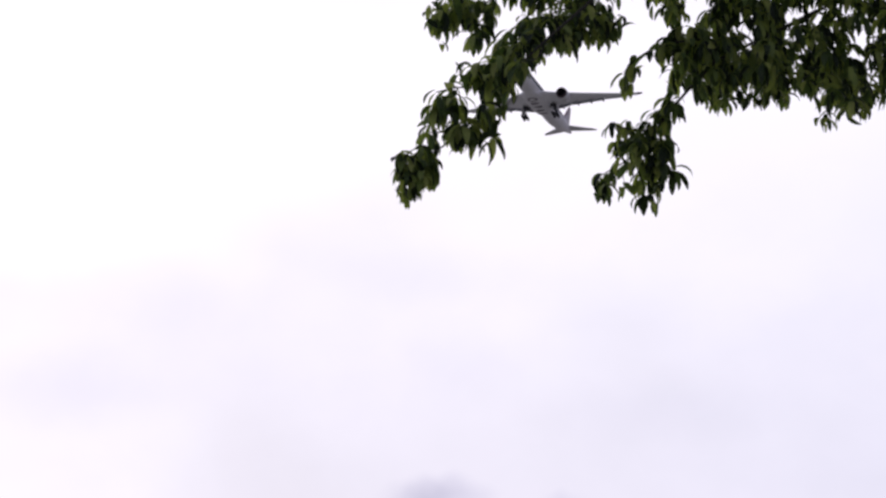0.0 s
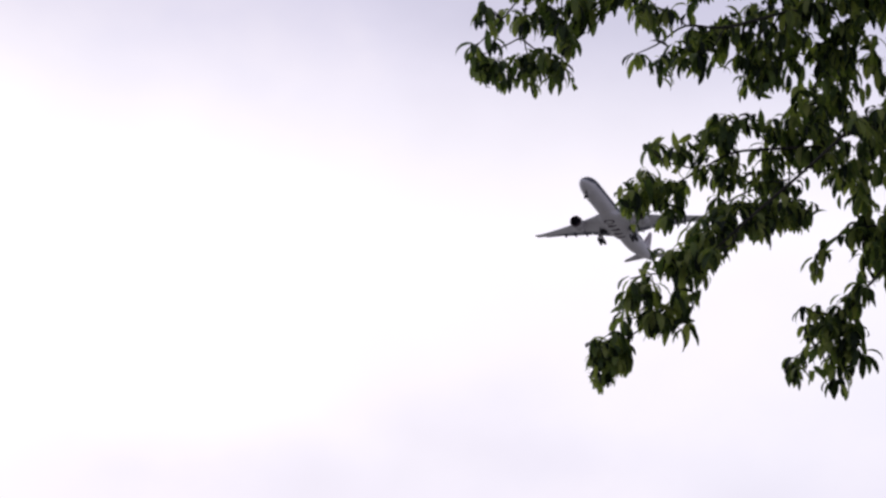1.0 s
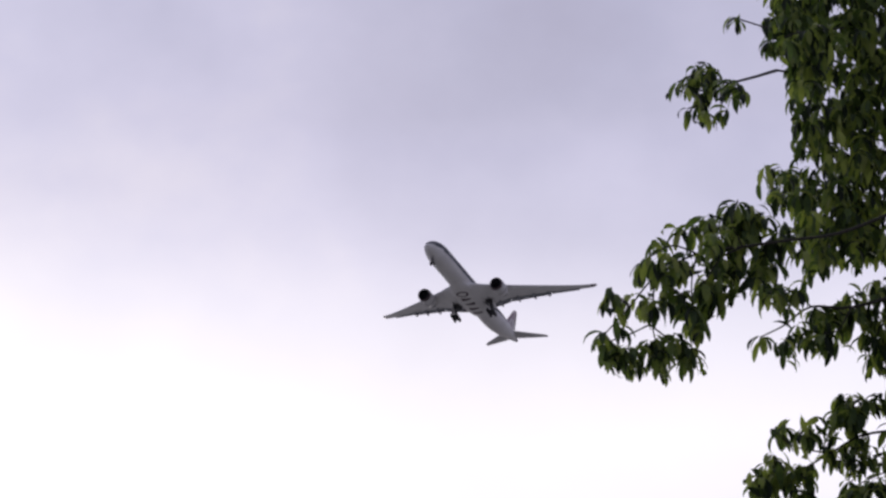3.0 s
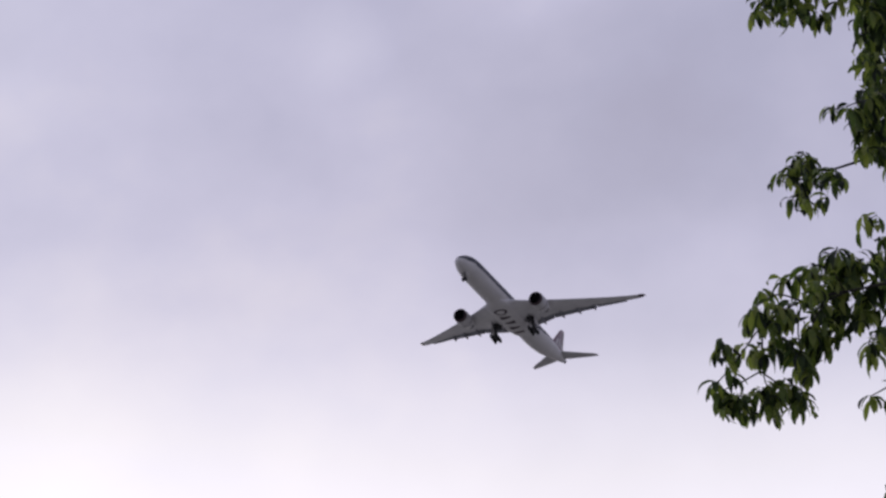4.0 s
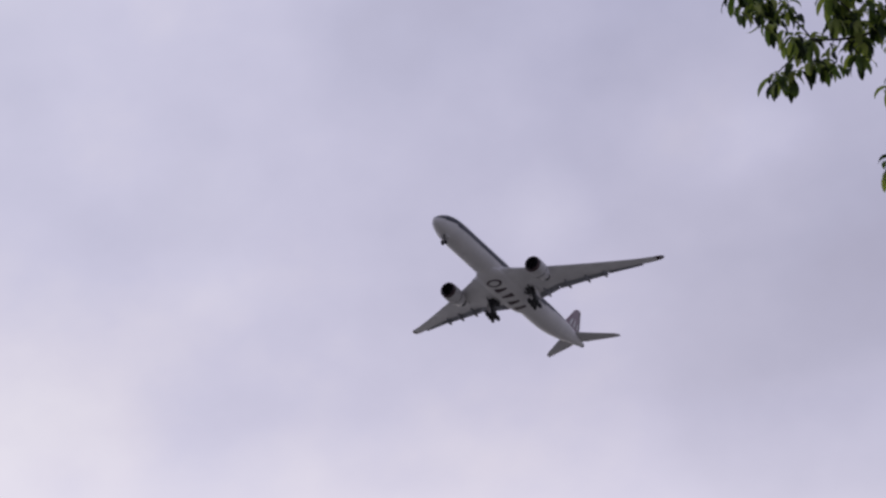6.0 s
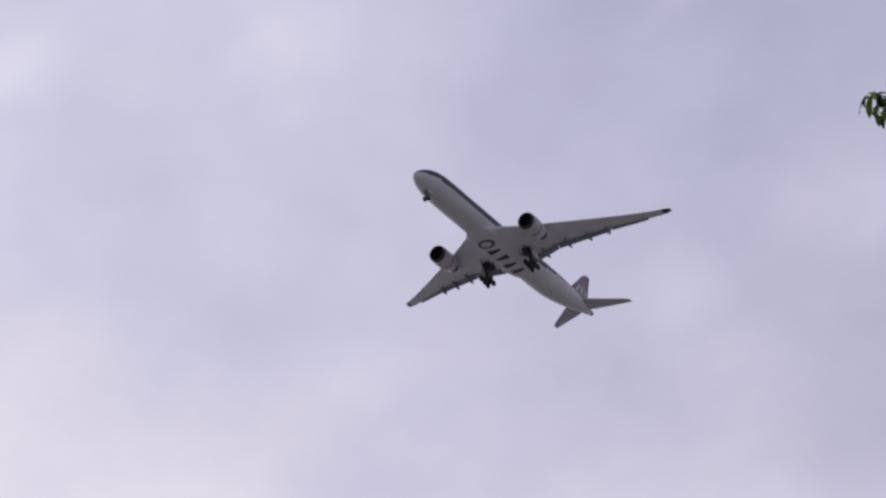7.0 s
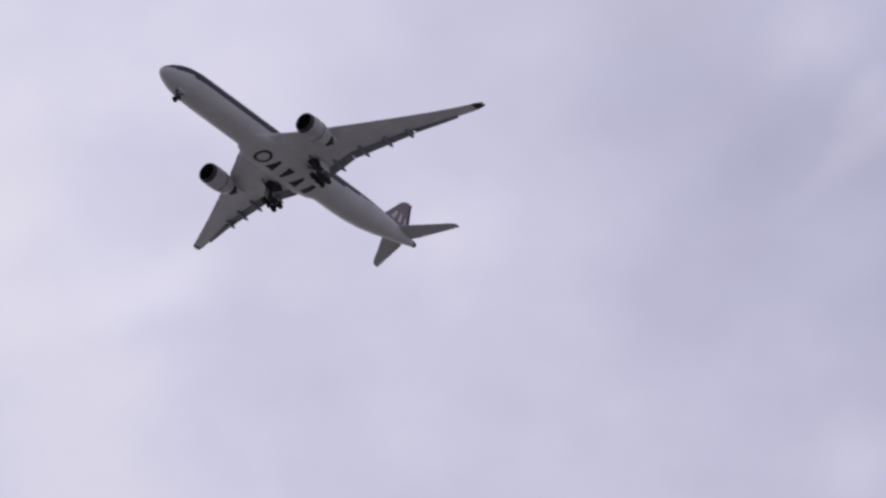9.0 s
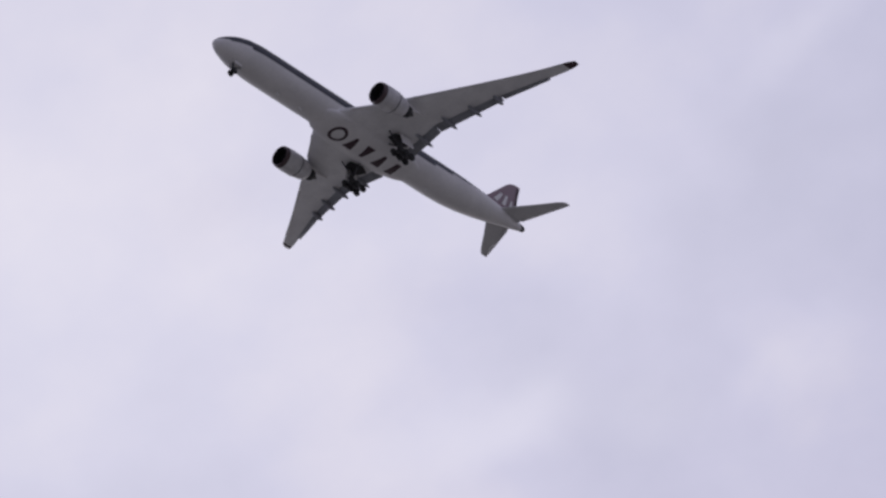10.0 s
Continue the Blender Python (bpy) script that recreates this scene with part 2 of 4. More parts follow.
def leaf_material(name, vary):
    """A thin leaf: green skin, veins, and light let through."""
    m = material(name, (0.056, 0.084, 0.012), rough=0.5, spread=0.45, scale=14.0, fine=130.0, bump=0.0006, vary=vary)
    nt = m.node_tree
    bsdf, out = nt.nodes["Principled BSDF"], nt.nodes["Material Output"]
    bsdf.inputs["Specular IOR Level"].default_value = 0.22
    # tone differs at random, from near black-green to yellower and more translucent
    skin = next(n for n in nt.nodes if n.type == "VALTORGB")
    value = skin.inputs["Fac"].links[0].from_socket
    tint = ramp(nt, [(0.28, (0.013, 0.022, 0.011)), (0.46, (0.062, 0.096, 0.034)), (0.60, (0.132, 0.175, 0.053)), (0.76, (0.25, 0.275, 0.085))])
    shine = ramp(nt, [(0.28, (0.016, 0.027, 0.007)), (0.48, (0.125, 0.205, 0.032)), (0.72, (0.37, 0.47, 0.07))])
    nt.links.new(value, tint.inputs["Fac"])
    nt.links.new(value, shine.inputs["Fac"])
    nt.links.new(tint.outputs["Color"], bsdf.inputs["Base Color"])
    thin = nt.nodes.new("ShaderNodeBsdfTranslucent")
    nt.links.new(shine.outputs["Color"], thin.inputs["Color"])
    mix = node(nt, "ShaderNodeMixShader", Fac=0.4)
    nt.links.new(bsdf.outputs[0], mix.inputs[1])
    nt.links.new(thin.outputs[0], mix.inputs[2])
    nt.links.new(mix.outputs[0], out.inputs["Surface"])
    return m


M_WHITE = material("airframe_paint", (0.70, 0.685, 0.67), rough=0.62, spread=0.09, scale=0.25, fine=2.5)
M_FLANK_SHADE = material("flank_shade", (0.045, 0.05, 0.062), rough=0.6, spread=0.06, scale=0.3, fine=3.0)
M_WING = material("wing_paint", (0.69, 0.68, 0.67), rough=0.6, spread=0.12, scale=0.35, fine=3.0)
M_NACELLE = material("nacelle_paint", (0.56, 0.55, 0.545), rough=0.55, spread=0.2, scale=0.8, fine=5.0)
M_TAILPLANE = material("tailplane_paint", (0.54, 0.53, 0.525), rough=0.6, spread=0.08, scale=0.35, fine=3.0)
M_LIP = material("inlet_paint", (0.06, 0.035, 0.038), rough=0.4, spread=0.12, scale=1.0, fine=8.0)
M_FLAP_SHADED = material("shaded_flap_paint", (0.24, 0.245, 0.265), rough=0.5, spread=0.12, scale=0.5, fine=4.0)
M_DARK = material("exhaust_metal", (0.02, 0.02, 0.02), rough=0.6, metal=0.2, spread=0.2, scale=2.0, fine=12.0)
M_FAN = material("fan_blade", (0.035, 0.035, 0.04), rough=0.45, metal=0.4, spread=0.2, scale=2.0, fine=12.0)
M_TYRE = material("tyre_rubber", (0.022, 0.022, 0.022), rough=0.85, spread=0.2, scale=3.0, fine=25.0)
M_STEEL = material("gear_steel", (0.07, 0.07, 0.075), rough=0.5, metal=0.4, spread=0.15, scale=3.0, fine=18.0)
M_WELL_SHADE = material("well_shade", (0.03, 0.03, 0.032), rough=0.8, spread=0.2, scale=1.0, fine=8.0)
M_MAROON = material("maroon_paint", (0.035, 0.008, 0.016), rough=0.4, spread=0.1, scale=0.8, fine=6.0)
M_TAIL = material("tail_paint", (0.24, 0.16, 0.18), rough=0.4, spread=0.06, scale=0.5, fine=4.0)
M_GLASS = material("window_glass", (0.012, 0.014, 0.018), rough=0.12, spread=0.1, scale=1.0, fine=6.0)
M_LEAF = leaf_material("leaf_skin", "object")
M_FOLIAGE = leaf_material("foliage_skin", "island")
M_BARK = material("bark", (0.032, 0.026, 0.02), rough=0.9, spread=0.3, scale=5.0, fine=45.0, bump=0.008)
M_TWIG = material("twig_bark", (0.024, 0.02, 0.014), rough=0.8, spread=0.25, scale=8.0, fine=90.0, bump=0.001)
M_GROUND = material("bounce_ground", (0.245, 0.24, 0.215), rough=0.95, spread=0.25, scale=0.02, fine=1.2, bump=0.02)


# ---- mesh helpers ----
def mesh_of(name, verts, faces, mats, smooth=True, face_mat=None):
    me = bpy.data.meshes.new(name)
    me.from_pydata([tuple(v) for v in verts], [], faces)
    for m in mats if isinstance(mats, (list, tuple)) else [mats]:
        me.materials.append(m)
    if smooth:
        me.polygons.foreach_set("use_smooth", [True] * len(me.polygons))
    if face_mat:
        me.polygons.foreach_set("material_index", face_mat)
    me.update()
    return me


def part(name, me, parent, label="", kind="", at=None):
    ob = new(name, me)
    ob.parent = parent
    if at is not None:
        ob.matrix_basis = at
    return tagged(ob, label=label, kind=kind)


def loft(sections, close=True):
    """Skin a row of rings of equal length; ends closed by fans."""
    n = len(sections[0])
    verts = [p for ring in sections for p in ring]
    faces = []
    for i in range(len(sections) - 1):
        for k in range(n):
            a, b = i * n + k, i * n + (k + 1) % n
            faces.append((a, b, b + n, a + n))
    if close:
        faces.append(tuple(range(n))[::-1])
        faces.append(tuple(range((len(sections) - 1) * n, len(sections) * n)))
    return verts, faces


def ring(x, y, z, ry, rz, n=40):
    return [(x, y + ry * math.cos(2 * math.pi * k / n), z + rz * math.sin(2 * math.pi * k / n)) for k in range(n)]


def revolve(profile, y, z, n=36):
    """Turn a profile of (x, radius) round an axis along x."""
    return loft([ring(x, y, z, r, r, n) for x, r in profile], close=False)


def tube(points, r0, r1, n=8):
    """A tapering round stem along points."""
    pts = [Vector(p) for p in points]
    rings = []
    for i, p in enumerate(pts):
        d = (pts[min(i + 1, len(pts) - 1)] - pts[max(i - 1, 0)]).normalized()
        u = d.orthogonal().normalized()
        w = d.cross(u)
        r = r0 + (r1 - r0) * i / max(1, len(pts) - 1)
        rings.append([p + r * (u * math.cos(2 * math.pi * k / n) + w * math.sin(2 * math.pi * k / n)) for k in range(n)])
    return loft(rings)


def blend_table(table, x):
    xs = [row[0] for row in table]
    return [float(np.interp(x, xs, [row[k] for row in table])) for k in range(1, len(table[0]))]


def smooth_path(points, steps=4):
    """Catmull-Rom through points."""
    p = [Vector(a) for a in points]
    p = [2 * p[0] - p[1]] + p + [2 * p[-1] - p[-2]]
    out = []
    for i in range(1, len(p) - 2):
        for s in range(steps):
            t = s / steps
            a, b, c, d = p[i - 1:i + 3]
            out.append(0.5 * (2 * b + (c - a) * t + (2 * a - 5 * b + 4 * c - d) * t * t + (3 * b - a - 3 * c + d) * t ** 3))
    return out + [p[-2]]


# ---- ground: one sheet to the horizon, unseen, its tone set to light undersides ----
def build_ground():
    rings, n = [0, 20, 60, 200, 800, 2500, 4800], 48
    verts, faces = [(0, 0, 0)], []
    for r in rings[1:]:
        verts += [(r * math.cos(2 * math.pi * k / n), r * math.sin(2 * math.pi * k / n), 0) for k in range(n)]
    for k in range(n):
        faces.append((0, 1 + k, 1 + (k + 1) % n))
    for i in range(len(rings) - 2):
        for k in range(n):
            a, b = 1 + i * n + k, 1 + i * n + (k + 1) % n
            faces.append((a, a + n, b + n, b))
    tagged(new("ground", mesh_of("ground", verts, faces, M_GROUND)), "flat pale ground, unseen, toned to bounce light upward", "ground", kind="structure")


build_ground()


# ---- the airliner: x forward from the nose, y to port, z up ----
FUSELAGE = [  # x, centre height, half width, half height
    (0.0, -0.75, 0.05, 0.05), (-0.25, -0.72, 0.55, 0.50), (-0.8, -0.64, 1.02, 0.95), (-1.6, -0.52, 1.48, 1.42), (-2.8, -0.36, 1.95, 1.95),
    (-4.2, -0.20, 2.36, 2.45), (-6.0, -0.07, 2.70, 2.82), (-8.5, 0.0, 2.93, 3.03), (-11.0, 0.0, 2.98, 3.05), (-50.0, 0.0, 2.98, 3.05),
    (-54.0, 0.10, 2.93, 2.94), (-58.0, 0.36, 2.70, 2.66), (-62.0, 0.74, 2.28, 2.22), (-66.0, 1.15, 1.70, 1.66), (-69.5, 1.48, 1.12, 1.12),
    (-72.0, 1.70, 0.66, 0.68), (-73.2, 1.80, 0.36, 0.38)]

FAIRING = [(-22.0, -2.2, 1.2, 0.3), (-24.0, -2.25, 2.6, 0.95), (-27.0, -2.2, 3.35, 1.35), (-34.0, -2.2, 3.5, 1.45), (-40.0, -2.2, 3.4, 1.4), (-43.5, -2.1, 2.7, 1.1), (-46.5, -2.0, 1.3, 0.5)]


def airfoil(chord, thick, n=14):
    """Closed section, (aft, up) from the leading edge."""
    pts = []
    for k in range(n + 1):
        s = 0.5 - 0.5 * math.cos(math.pi * k / n)
        t = 5 * thick * (0.2969 * math.sqrt(s) - 0.126 * s - 0.3516 * s * s + 0.2843 * s ** 3 - 0.1036 * s ** 4)
        pts.append((s * chord, t * chord * 1.1))
    low = []
    for k in range(n - 1, 0, -1):
        s = 0.5 - 0.5 * math.cos(math.pi * k / n)
        t = 5 * thick * (0.2969 * math.sqrt(s) - 0.126 * s - 0.3516 * s * s + 0.2843 * s ** 3 - 0.1036 * s ** 4)
        low.append((s * chord, -t * chord * 0.9))
    return pts + low


WING = [  # distance out, leading edge x, trailing edge x, height, thickness
    (1.2, -23.8, -41.2, -2.0, 0.13), (3.2, -25.4, -41.3, -1.75, 0.13), (6.0, -27.9, -41.2, -1.35, 0.12), (10.0, -31.2, -41.0, -0.65, 0.11),
    (15.0, -35.2, -42.7, 0.25, 0.10), (20.0, -39.2, -44.5, 1.2, 0.10), (25.0, -43.1, -46.8, 2.15, 0.095), (28.5, -45.7, -48.4, 2.85, 0.09),
    (30.5, -47.1, -49.4, 3.3, 0.09), (31.0, -47.55, -49.6, 3.47, 0.09), (31.6, -48.1, -49.9, 3.7, 0.09), (32.3, -49.1, -50.2, 4.1, 0.09)]


def wing_mesh(table, side, mats, name):
    rings = []
    for out, le, te, z, th in table:
        sec = [(le - a, side * out, z + u) for a, u in airfoil(le - te, th)]
        rings.append(sec if side > 0 else sec[::-1])
    v, f = loft(rings)
    return mesh_of(name, v, f, mats)


def box_mesh(name, size, mat, bevel=0.1):
    bm = bmesh.new()
    bmesh.ops.create_cube(bm, size=1.0)
    bmesh.ops.scale(bm, vec=size, verts=bm.verts)
    bmesh.ops.bevel(bm, geom=list(bm.edges), offset=bevel * min(size), segments=2, affect="EDGES")
    me = bpy.data.meshes.new(name)
    bm.to_mesh(me)
    bm.free()
    me.materials.append(mat)
    return me


def wheel_mesh(radius, width):
    prof = [(-0.5, 0.35), (-0.5, 0.80), (-0.42, 0.94), (-0.2, 1.0), (0.2, 1.0), (0.42, 0.94), (0.5, 0.80), (0.5, 0.35)]
    n = 24
    rings = [[(radius * r * math.cos(2 * math.pi * k / n), width * w, radius * r * math.sin(2 * math.pi * k / n)) for k in range(n)] for w, r in prof]
    v, f = loft(rings)
    return mesh_of("wheel", v, f, M_TYRE)


def build_fuselage(plane):
    xs = sorted({round(x, 2) for x in np.concatenate([np.linspace(0, -1.5, 8), np.linspace(-1.5, -11, 16), np.linspace(-11, -50, 20), np.linspace(-50, -73.2, 22)])}, reverse=True)
    rings = [ring(x, 0, *blend_table([(-r[0], *r[1:]) for r in FUSELAGE], -x)) for x in xs]
    v, f = loft(rings)
    mid = lambda face: sum(v[i][2] for i in face) / len(face)
    back = lambda face: sum(v[i][0] for i in face) / len(face)
    # dark upper band: shade of the pale flank put into its colour
    mats = [1 if mid(face) > -0.3 + 0.15 * max(0, -back(face) - 48) and len(face) == 4 and back(face) > -63 else 0 for face in f]
    body = part("fuselage", mesh_of("fuselage", v, f, [M_WHITE, M_FLANK_SHADE], face_mat=mats), plane, "pale painted fuselage, upper flank shade painted on dark")
    # wing-to-body fairing under the centre section
    rings = [ring(x, 0, *blend_table([(-r[0], *r[1:]) for r in FAIRING], -x)) for x in np.linspace(-22, -46.5, 24)]
    v, f = loft(rings)
    part("belly_fairing", mesh_of("belly_fairing", v, f, M_WHITE), plane)
    # flight deck windows
    for side in (1, -1):
        for a0, a1, x0, x1 in ((2, 26, -2.0, -2.9), (28, 47, -2.35, -3.5), (49, 62, -2.9, -4.2)):
            verts = []
            for x in (x0, x1):
                zc, hw, hh = blend_table([(-r[0], *r[1:]) for r in FUSELAGE], -x)
                for a in (a0, (a0 + a1) / 2, a1):
                    ang = radians(90 - a)
                    verts.append((x, side * (hw + 0.02) * math.cos(ang), zc + (hh + 0.02) * math.sin(ang)))
            part("cockpit_window", mesh_of("cockpit_window", verts, [(0, 1, 4, 3), (1, 2, 5, 4)], M_GLASS), body)
        # cabin windows: one row of small panes on each flank
        verts, faces = [], []
        for k in range(92):
            x = -8.5 - 0.53 * k
            if -25 > x > -27.5 or -40 > x > -42:
                continue
            zc, hw, hh = blend_table([(-r[0], *r[1:]) for r in FUSELAGE], -x)
            b = len(verts)
            for dx, dz in ((-0.14, 0.62), (0.14, 0.62), (0.17, 0.82), (0.14, 1.02), (-0.14, 1.02), (-0.17, 0.82)):
                yy = hw * math.sqrt(max(0, 1 - ((dz - zc) / hh) ** 2)) + 0.012
                verts.append((x + dx, side * yy, dz))
            faces.append(tuple(range(b, b + 6)))
        part("cabin_window_row", mesh_of("cabin_window_row", verts, faces, M_GLASS, smooth=False), body, "row of small dark cabin windows", kind="stuff")
        for x in (-7.2, -21.5, -43.5, -57.5):
            zc, hw, hh = blend_table([(-r[0], *r[1:]) for r in FUSELAGE], -x)
            door = []
            for dx in (-0.5, 0.5):
                for dz in (-0.25, 0.1, 0.45, 0.8, 1.25):
                    door.append((x + dx, side * (hw * math.sqrt(max(0, 1 - ((dz - zc) / hh) ** 2)) + 0.015), dz))
            # forward doors carry the flank's painted shade
            part("cabin_door", mesh_of("cabin_door", door, [(k, k + 1, k + 6, k + 5) for k in range(4)], M_FLANK_SHADE if x > -50 else M_WHITE), body)
    # auxiliary power outlet at the tail end
    v, f = revolve([(-71.9, 0.69), (-72.6, 0.57), (-73.1, 0.48), (-73.3, 0.36), (-73.25, 0.25), (-72.4, 0.2)], 0, 1.75, 20)
    part("tail_cone", mesh_of("tail_cone", v, f, M_DARK), body, "dark metal outlet at the tail end")
    # blade antennas and belly beacon
    for x, z in ((-14.0, -3.05), (-19.0, -3.05), (-48.5, -3.05)):
        me = box_mesh("antenna", (0.55, 0.06, 0.5), M_WHITE, 0.3)
        part("antenna", me, body, at=pose(x, 0, z - 0.15, 0, -20, 0))
    # the belly marking: a ring, then four plain tapered blocks
    def belly(x, y):
        zc, hw, hh = blend_table([(-r[0], *r[1:]) for r in FAIRING], -x)
        return zc - hh * math.sqrt(max(0, 1 - (y / hw) ** 2)) - 0.03

    oval = [(-27.7 + 1.6 * math.cos(a) * s, 1.75 * math.sin(a) * s) for s in (1.0, 0.68) for a in np.linspace(0, 2 * math.pi, 25)[:-1]]
    v = [(x, y, belly(x, y)) for x, y in oval]
    f = [(k, (k + 1) % 24, 24 + (k + 1) % 24, 24 + k) for k in range(24)]
    part("marking", mesh_of("marking", v, f, M_MAROON), body, "maroon oval painted on the belly")
    for cx, foot, head in ((-31.0, 0.95, 0.3), (-34.2, 0.32, 0.85), (-37.5, 0.95, 0.3), (-40.6, 0.85, 0.55)):
        v, f = [], []
        for k in range(7):
            y = -1.4 + 2.8 * k / 6
            w = foot + (head - foot) * k / 6
            v += [(cx + e * w, y, belly(cx + e * w, y)) for e in (-1, 0, 1)]
        f = [(3 * k + e, 3 * k + e + 1, 3 * k + e + 4, 3 * k + e + 3) for k in range(6) for e in (0, 1)]
        part("marking", mesh_of("marking", v, f, M_MAROON), body, "tapered maroon block painted on the belly")
    return body


def build_wing(plane, side):
    wing = part("wing", wing_mesh(WING, side, M_WING, "wing"), plane, "swept grey wing with lowered flaps")
    wt = [(r[0], *r[1:]) for r in WING]

    def at(out):
        return blend_table(wt, out)

    # flaps and aileron, drooped behind the trailing edge; grey darkened to paint in its shade
    for name, o0, o1, drop, chord0, chord1 in (("flap", 3.3, 9.85, 14, 1.6, 1.5), ("flap", 10.0, 20.5, 14, 1.5, 1.05), ("aileron", 20.7, 27.8, 4, 1.0, 0.6)):
        rings = []
        for k in range(5):
            o = o0 + (o1 - o0) * k / 4
            le, te, z, th = at(o)
            c = chord0 + (chord1 - chord0) * k / 4
            a = radians(drop)
            x0, z0 = te + c * 0.72, z - 0.12
            sec = [(x0 - (p * math.cos(a) + u * math.sin(a)), side * o, z0 + u * math.cos(a) - p * math.sin(a)) for p, u in airfoil(c * 1.15, 0.13, 8)]
            rings.append(sec if side > 0 else sec[::-1])
        v, f = loft(rings)
        part(name, mesh_of(name, v, f, M_FLAP_SHADED), wing)
    # leading-edge slats
    for o0, o1 in ((4.4, 9.3), (12.0, 17.4), (17.6, 23.2), (23.4, 29.0)):
        rings = []
        for k in range(4):
            o = o0 + (o1 - o0) * k / 3
            le, te, z, th = at(o)
            c = 0.12 * (le - te) + 0.25
            a = radians(-14)
            sec = [(le + 0.22 - (p * math.cos(a) + u * math.sin(a)), side * o, z - 0.20 + u * math.cos(a) - p * math.sin(a)) for p, u in airfoil(c, 0.2, 6)]
            rings.append(sec if side > 0 else sec[::-1])
        v, f = loft(rings)
        part("slat", mesh_of("slat", v, f, M_WHITE), wing)
    # flap track fairings, in the same grey with shade painted in
    for o, length in ((7.0, 4.0), (12.0, 3.7), (16.2, 3.2), (20.0, 2.4)):
        le, te, z, th = at(o)
        rings = [ring(te + length * 0.62 - length * s, side * o, z - 0.38 - 0.35 * s, max(0.02, 0.36 * math.sin(math.pi * min(1, s * 0.92 + 0.06)) ** 0.7), max(0.02, 0.50 * math.sin(math.pi * min(1, s * 0.92 + 0.06)) ** 0.7), 14) for s in np.linspace(0, 1, 12)]
        v, f = loft(rings)
        part("flap_fairing", mesh_of("flap_fairing", v, f, M_FLAP_SHADED), wing)
    # dark raked tip
    v = wing_mesh([(a, b + 0.04, c - 0.04, d, e * 1.25) for a, b, c, d, e in WING if a >= 31.0], side, M_MAROON, "wingtip")
    part("wingtip", v, wing, "dark maroon upswept wingtip")


def build_engine(plane, side):
    y, z, x0 = side * 10.65, -2.75, -25.5
    turned = lambda profile, n=36: revolve([(x, 0.93 * r) for x, r in profile], y, z, n)
    cowl = [(x0, 1.68), (x0 + 0.10, 1.78), (x0 - 0.12, 1.92), (x0 - 0.7, 2.03), (x0 - 2.0, 2.10), (x0 - 3.6, 2.02), (x0 - 5.0, 1.78), (x0 - 5.9, 1.55), (x0 - 5.9, 1.47), (x0 - 4.8, 1.5)]
    v, f = turned(cowl)
    nac = part("engine", mesh_of("engine", v, f, M_NACELLE), plane, "large pale turbofan nacelle hung under the wing")
    v, f = turned([(x0 - 0.6, 2.025), (x0 - 0.3, 1.985), (x0 - 0.1, 1.94), (x0 + 0.08, 1.84), (x0 + 0.12, 1.76), (x0 + 0.06, 1.68), (x0 - 0.3, 1.60)])
    part("inlet_lip", mesh_of("inlet_lip", v, f, M_LIP), nac, "dark maroon-brown inlet ring")
    v, f = turned([(x0 + 0.0, 1.66), (x0 - 0.4, 1.58), (x0 - 1.5, 1.56)])
    part("inlet_duct", mesh_of("inlet_duct", v, f, M_FAN), nac)
    # fan: hub and twisted blades
    v, f = turned([(x0 - 0.75, 0.02), (x0 - 0.95, 0.18), (x0 - 1.3, 0.36), (x0 - 1.55, 0.42)], 20)
    for k in range(22):
        a = 2 * math.pi * k / 22
        b = len(v)
        for r, w, tw in ((0.38, 0.10, 20), (0.95, 0.16, 42), (1.42, 0.2, 58)):
            t = radians(tw)
            for s in (-1, 1):
                da = s * w * math.sin(t) / r
                v.append((x0 - 1.45 + s * w * math.cos(t), y + r * math.cos(a + da), z + r * math.sin(a + da)))
        f += [(b, b + 1, b + 3, b + 2), (b + 2, b + 3, b + 5, b + 4)]
    b = len(v)
    v += ring(x0 - 1.8, y, z, 1.45, 1.45, 24)
    f.append(tuple(range(b, b + 24)))
    part("fan", mesh_of("fan", v, f, M_FAN, smooth=False), nac, "dark fan behind the inlet")
    v, f = turned([(x0 - 4.8, 1.38), (x0 - 5.8, 1.28), (x0 - 6.9, 1.06), (x0 - 7.3, 0.98), (x0 - 7.2, 0.72), (x0 - 7.9, 0.42), (x0 - 8.5, 0.03)], 28)
    part("exhaust", mesh_of("exhaust", v, f, M_DARK), nac, "dark metal core exhaust and plug")
    # dark joints round the cowl
    for x, r in ((x0 - 3.5, 2.045),):
        v, f = turned([(x + 0.09, r - 0.03), (x + 0.07, r + 0.012), (x - 0.07, r + 0.008), (x - 0.09, r - 0.04)])
        part("cowl_joint", mesh_of("cowl_joint", v, f, M_DARK), nac, "dark joint round the cowl")
    rings = []
    for x, zb, zt, w in ((x0 - 1.6, 1.75, 2.06, 0.05), (x0 - 2.6, 1.6, 2.25, 0.24), (x0 - 4.6, 1.3, 2.35, 0.30), (x0 - 7.0, 0.8, 2.2, 0.28), (x0 - 9.5, 1.1, 2.0, 0.16), (x0 - 11.0, 1.55, 1.9, 0.04)):
        rings.append([(x, y - w, z + zb), (x, y + w, z + zb), (x, y + w, z + zt), (x, y - w, z + zt)])
    v, f = loft(rings)
    part("pylon", mesh_of("pylon", v, f, M_WHITE), nac)


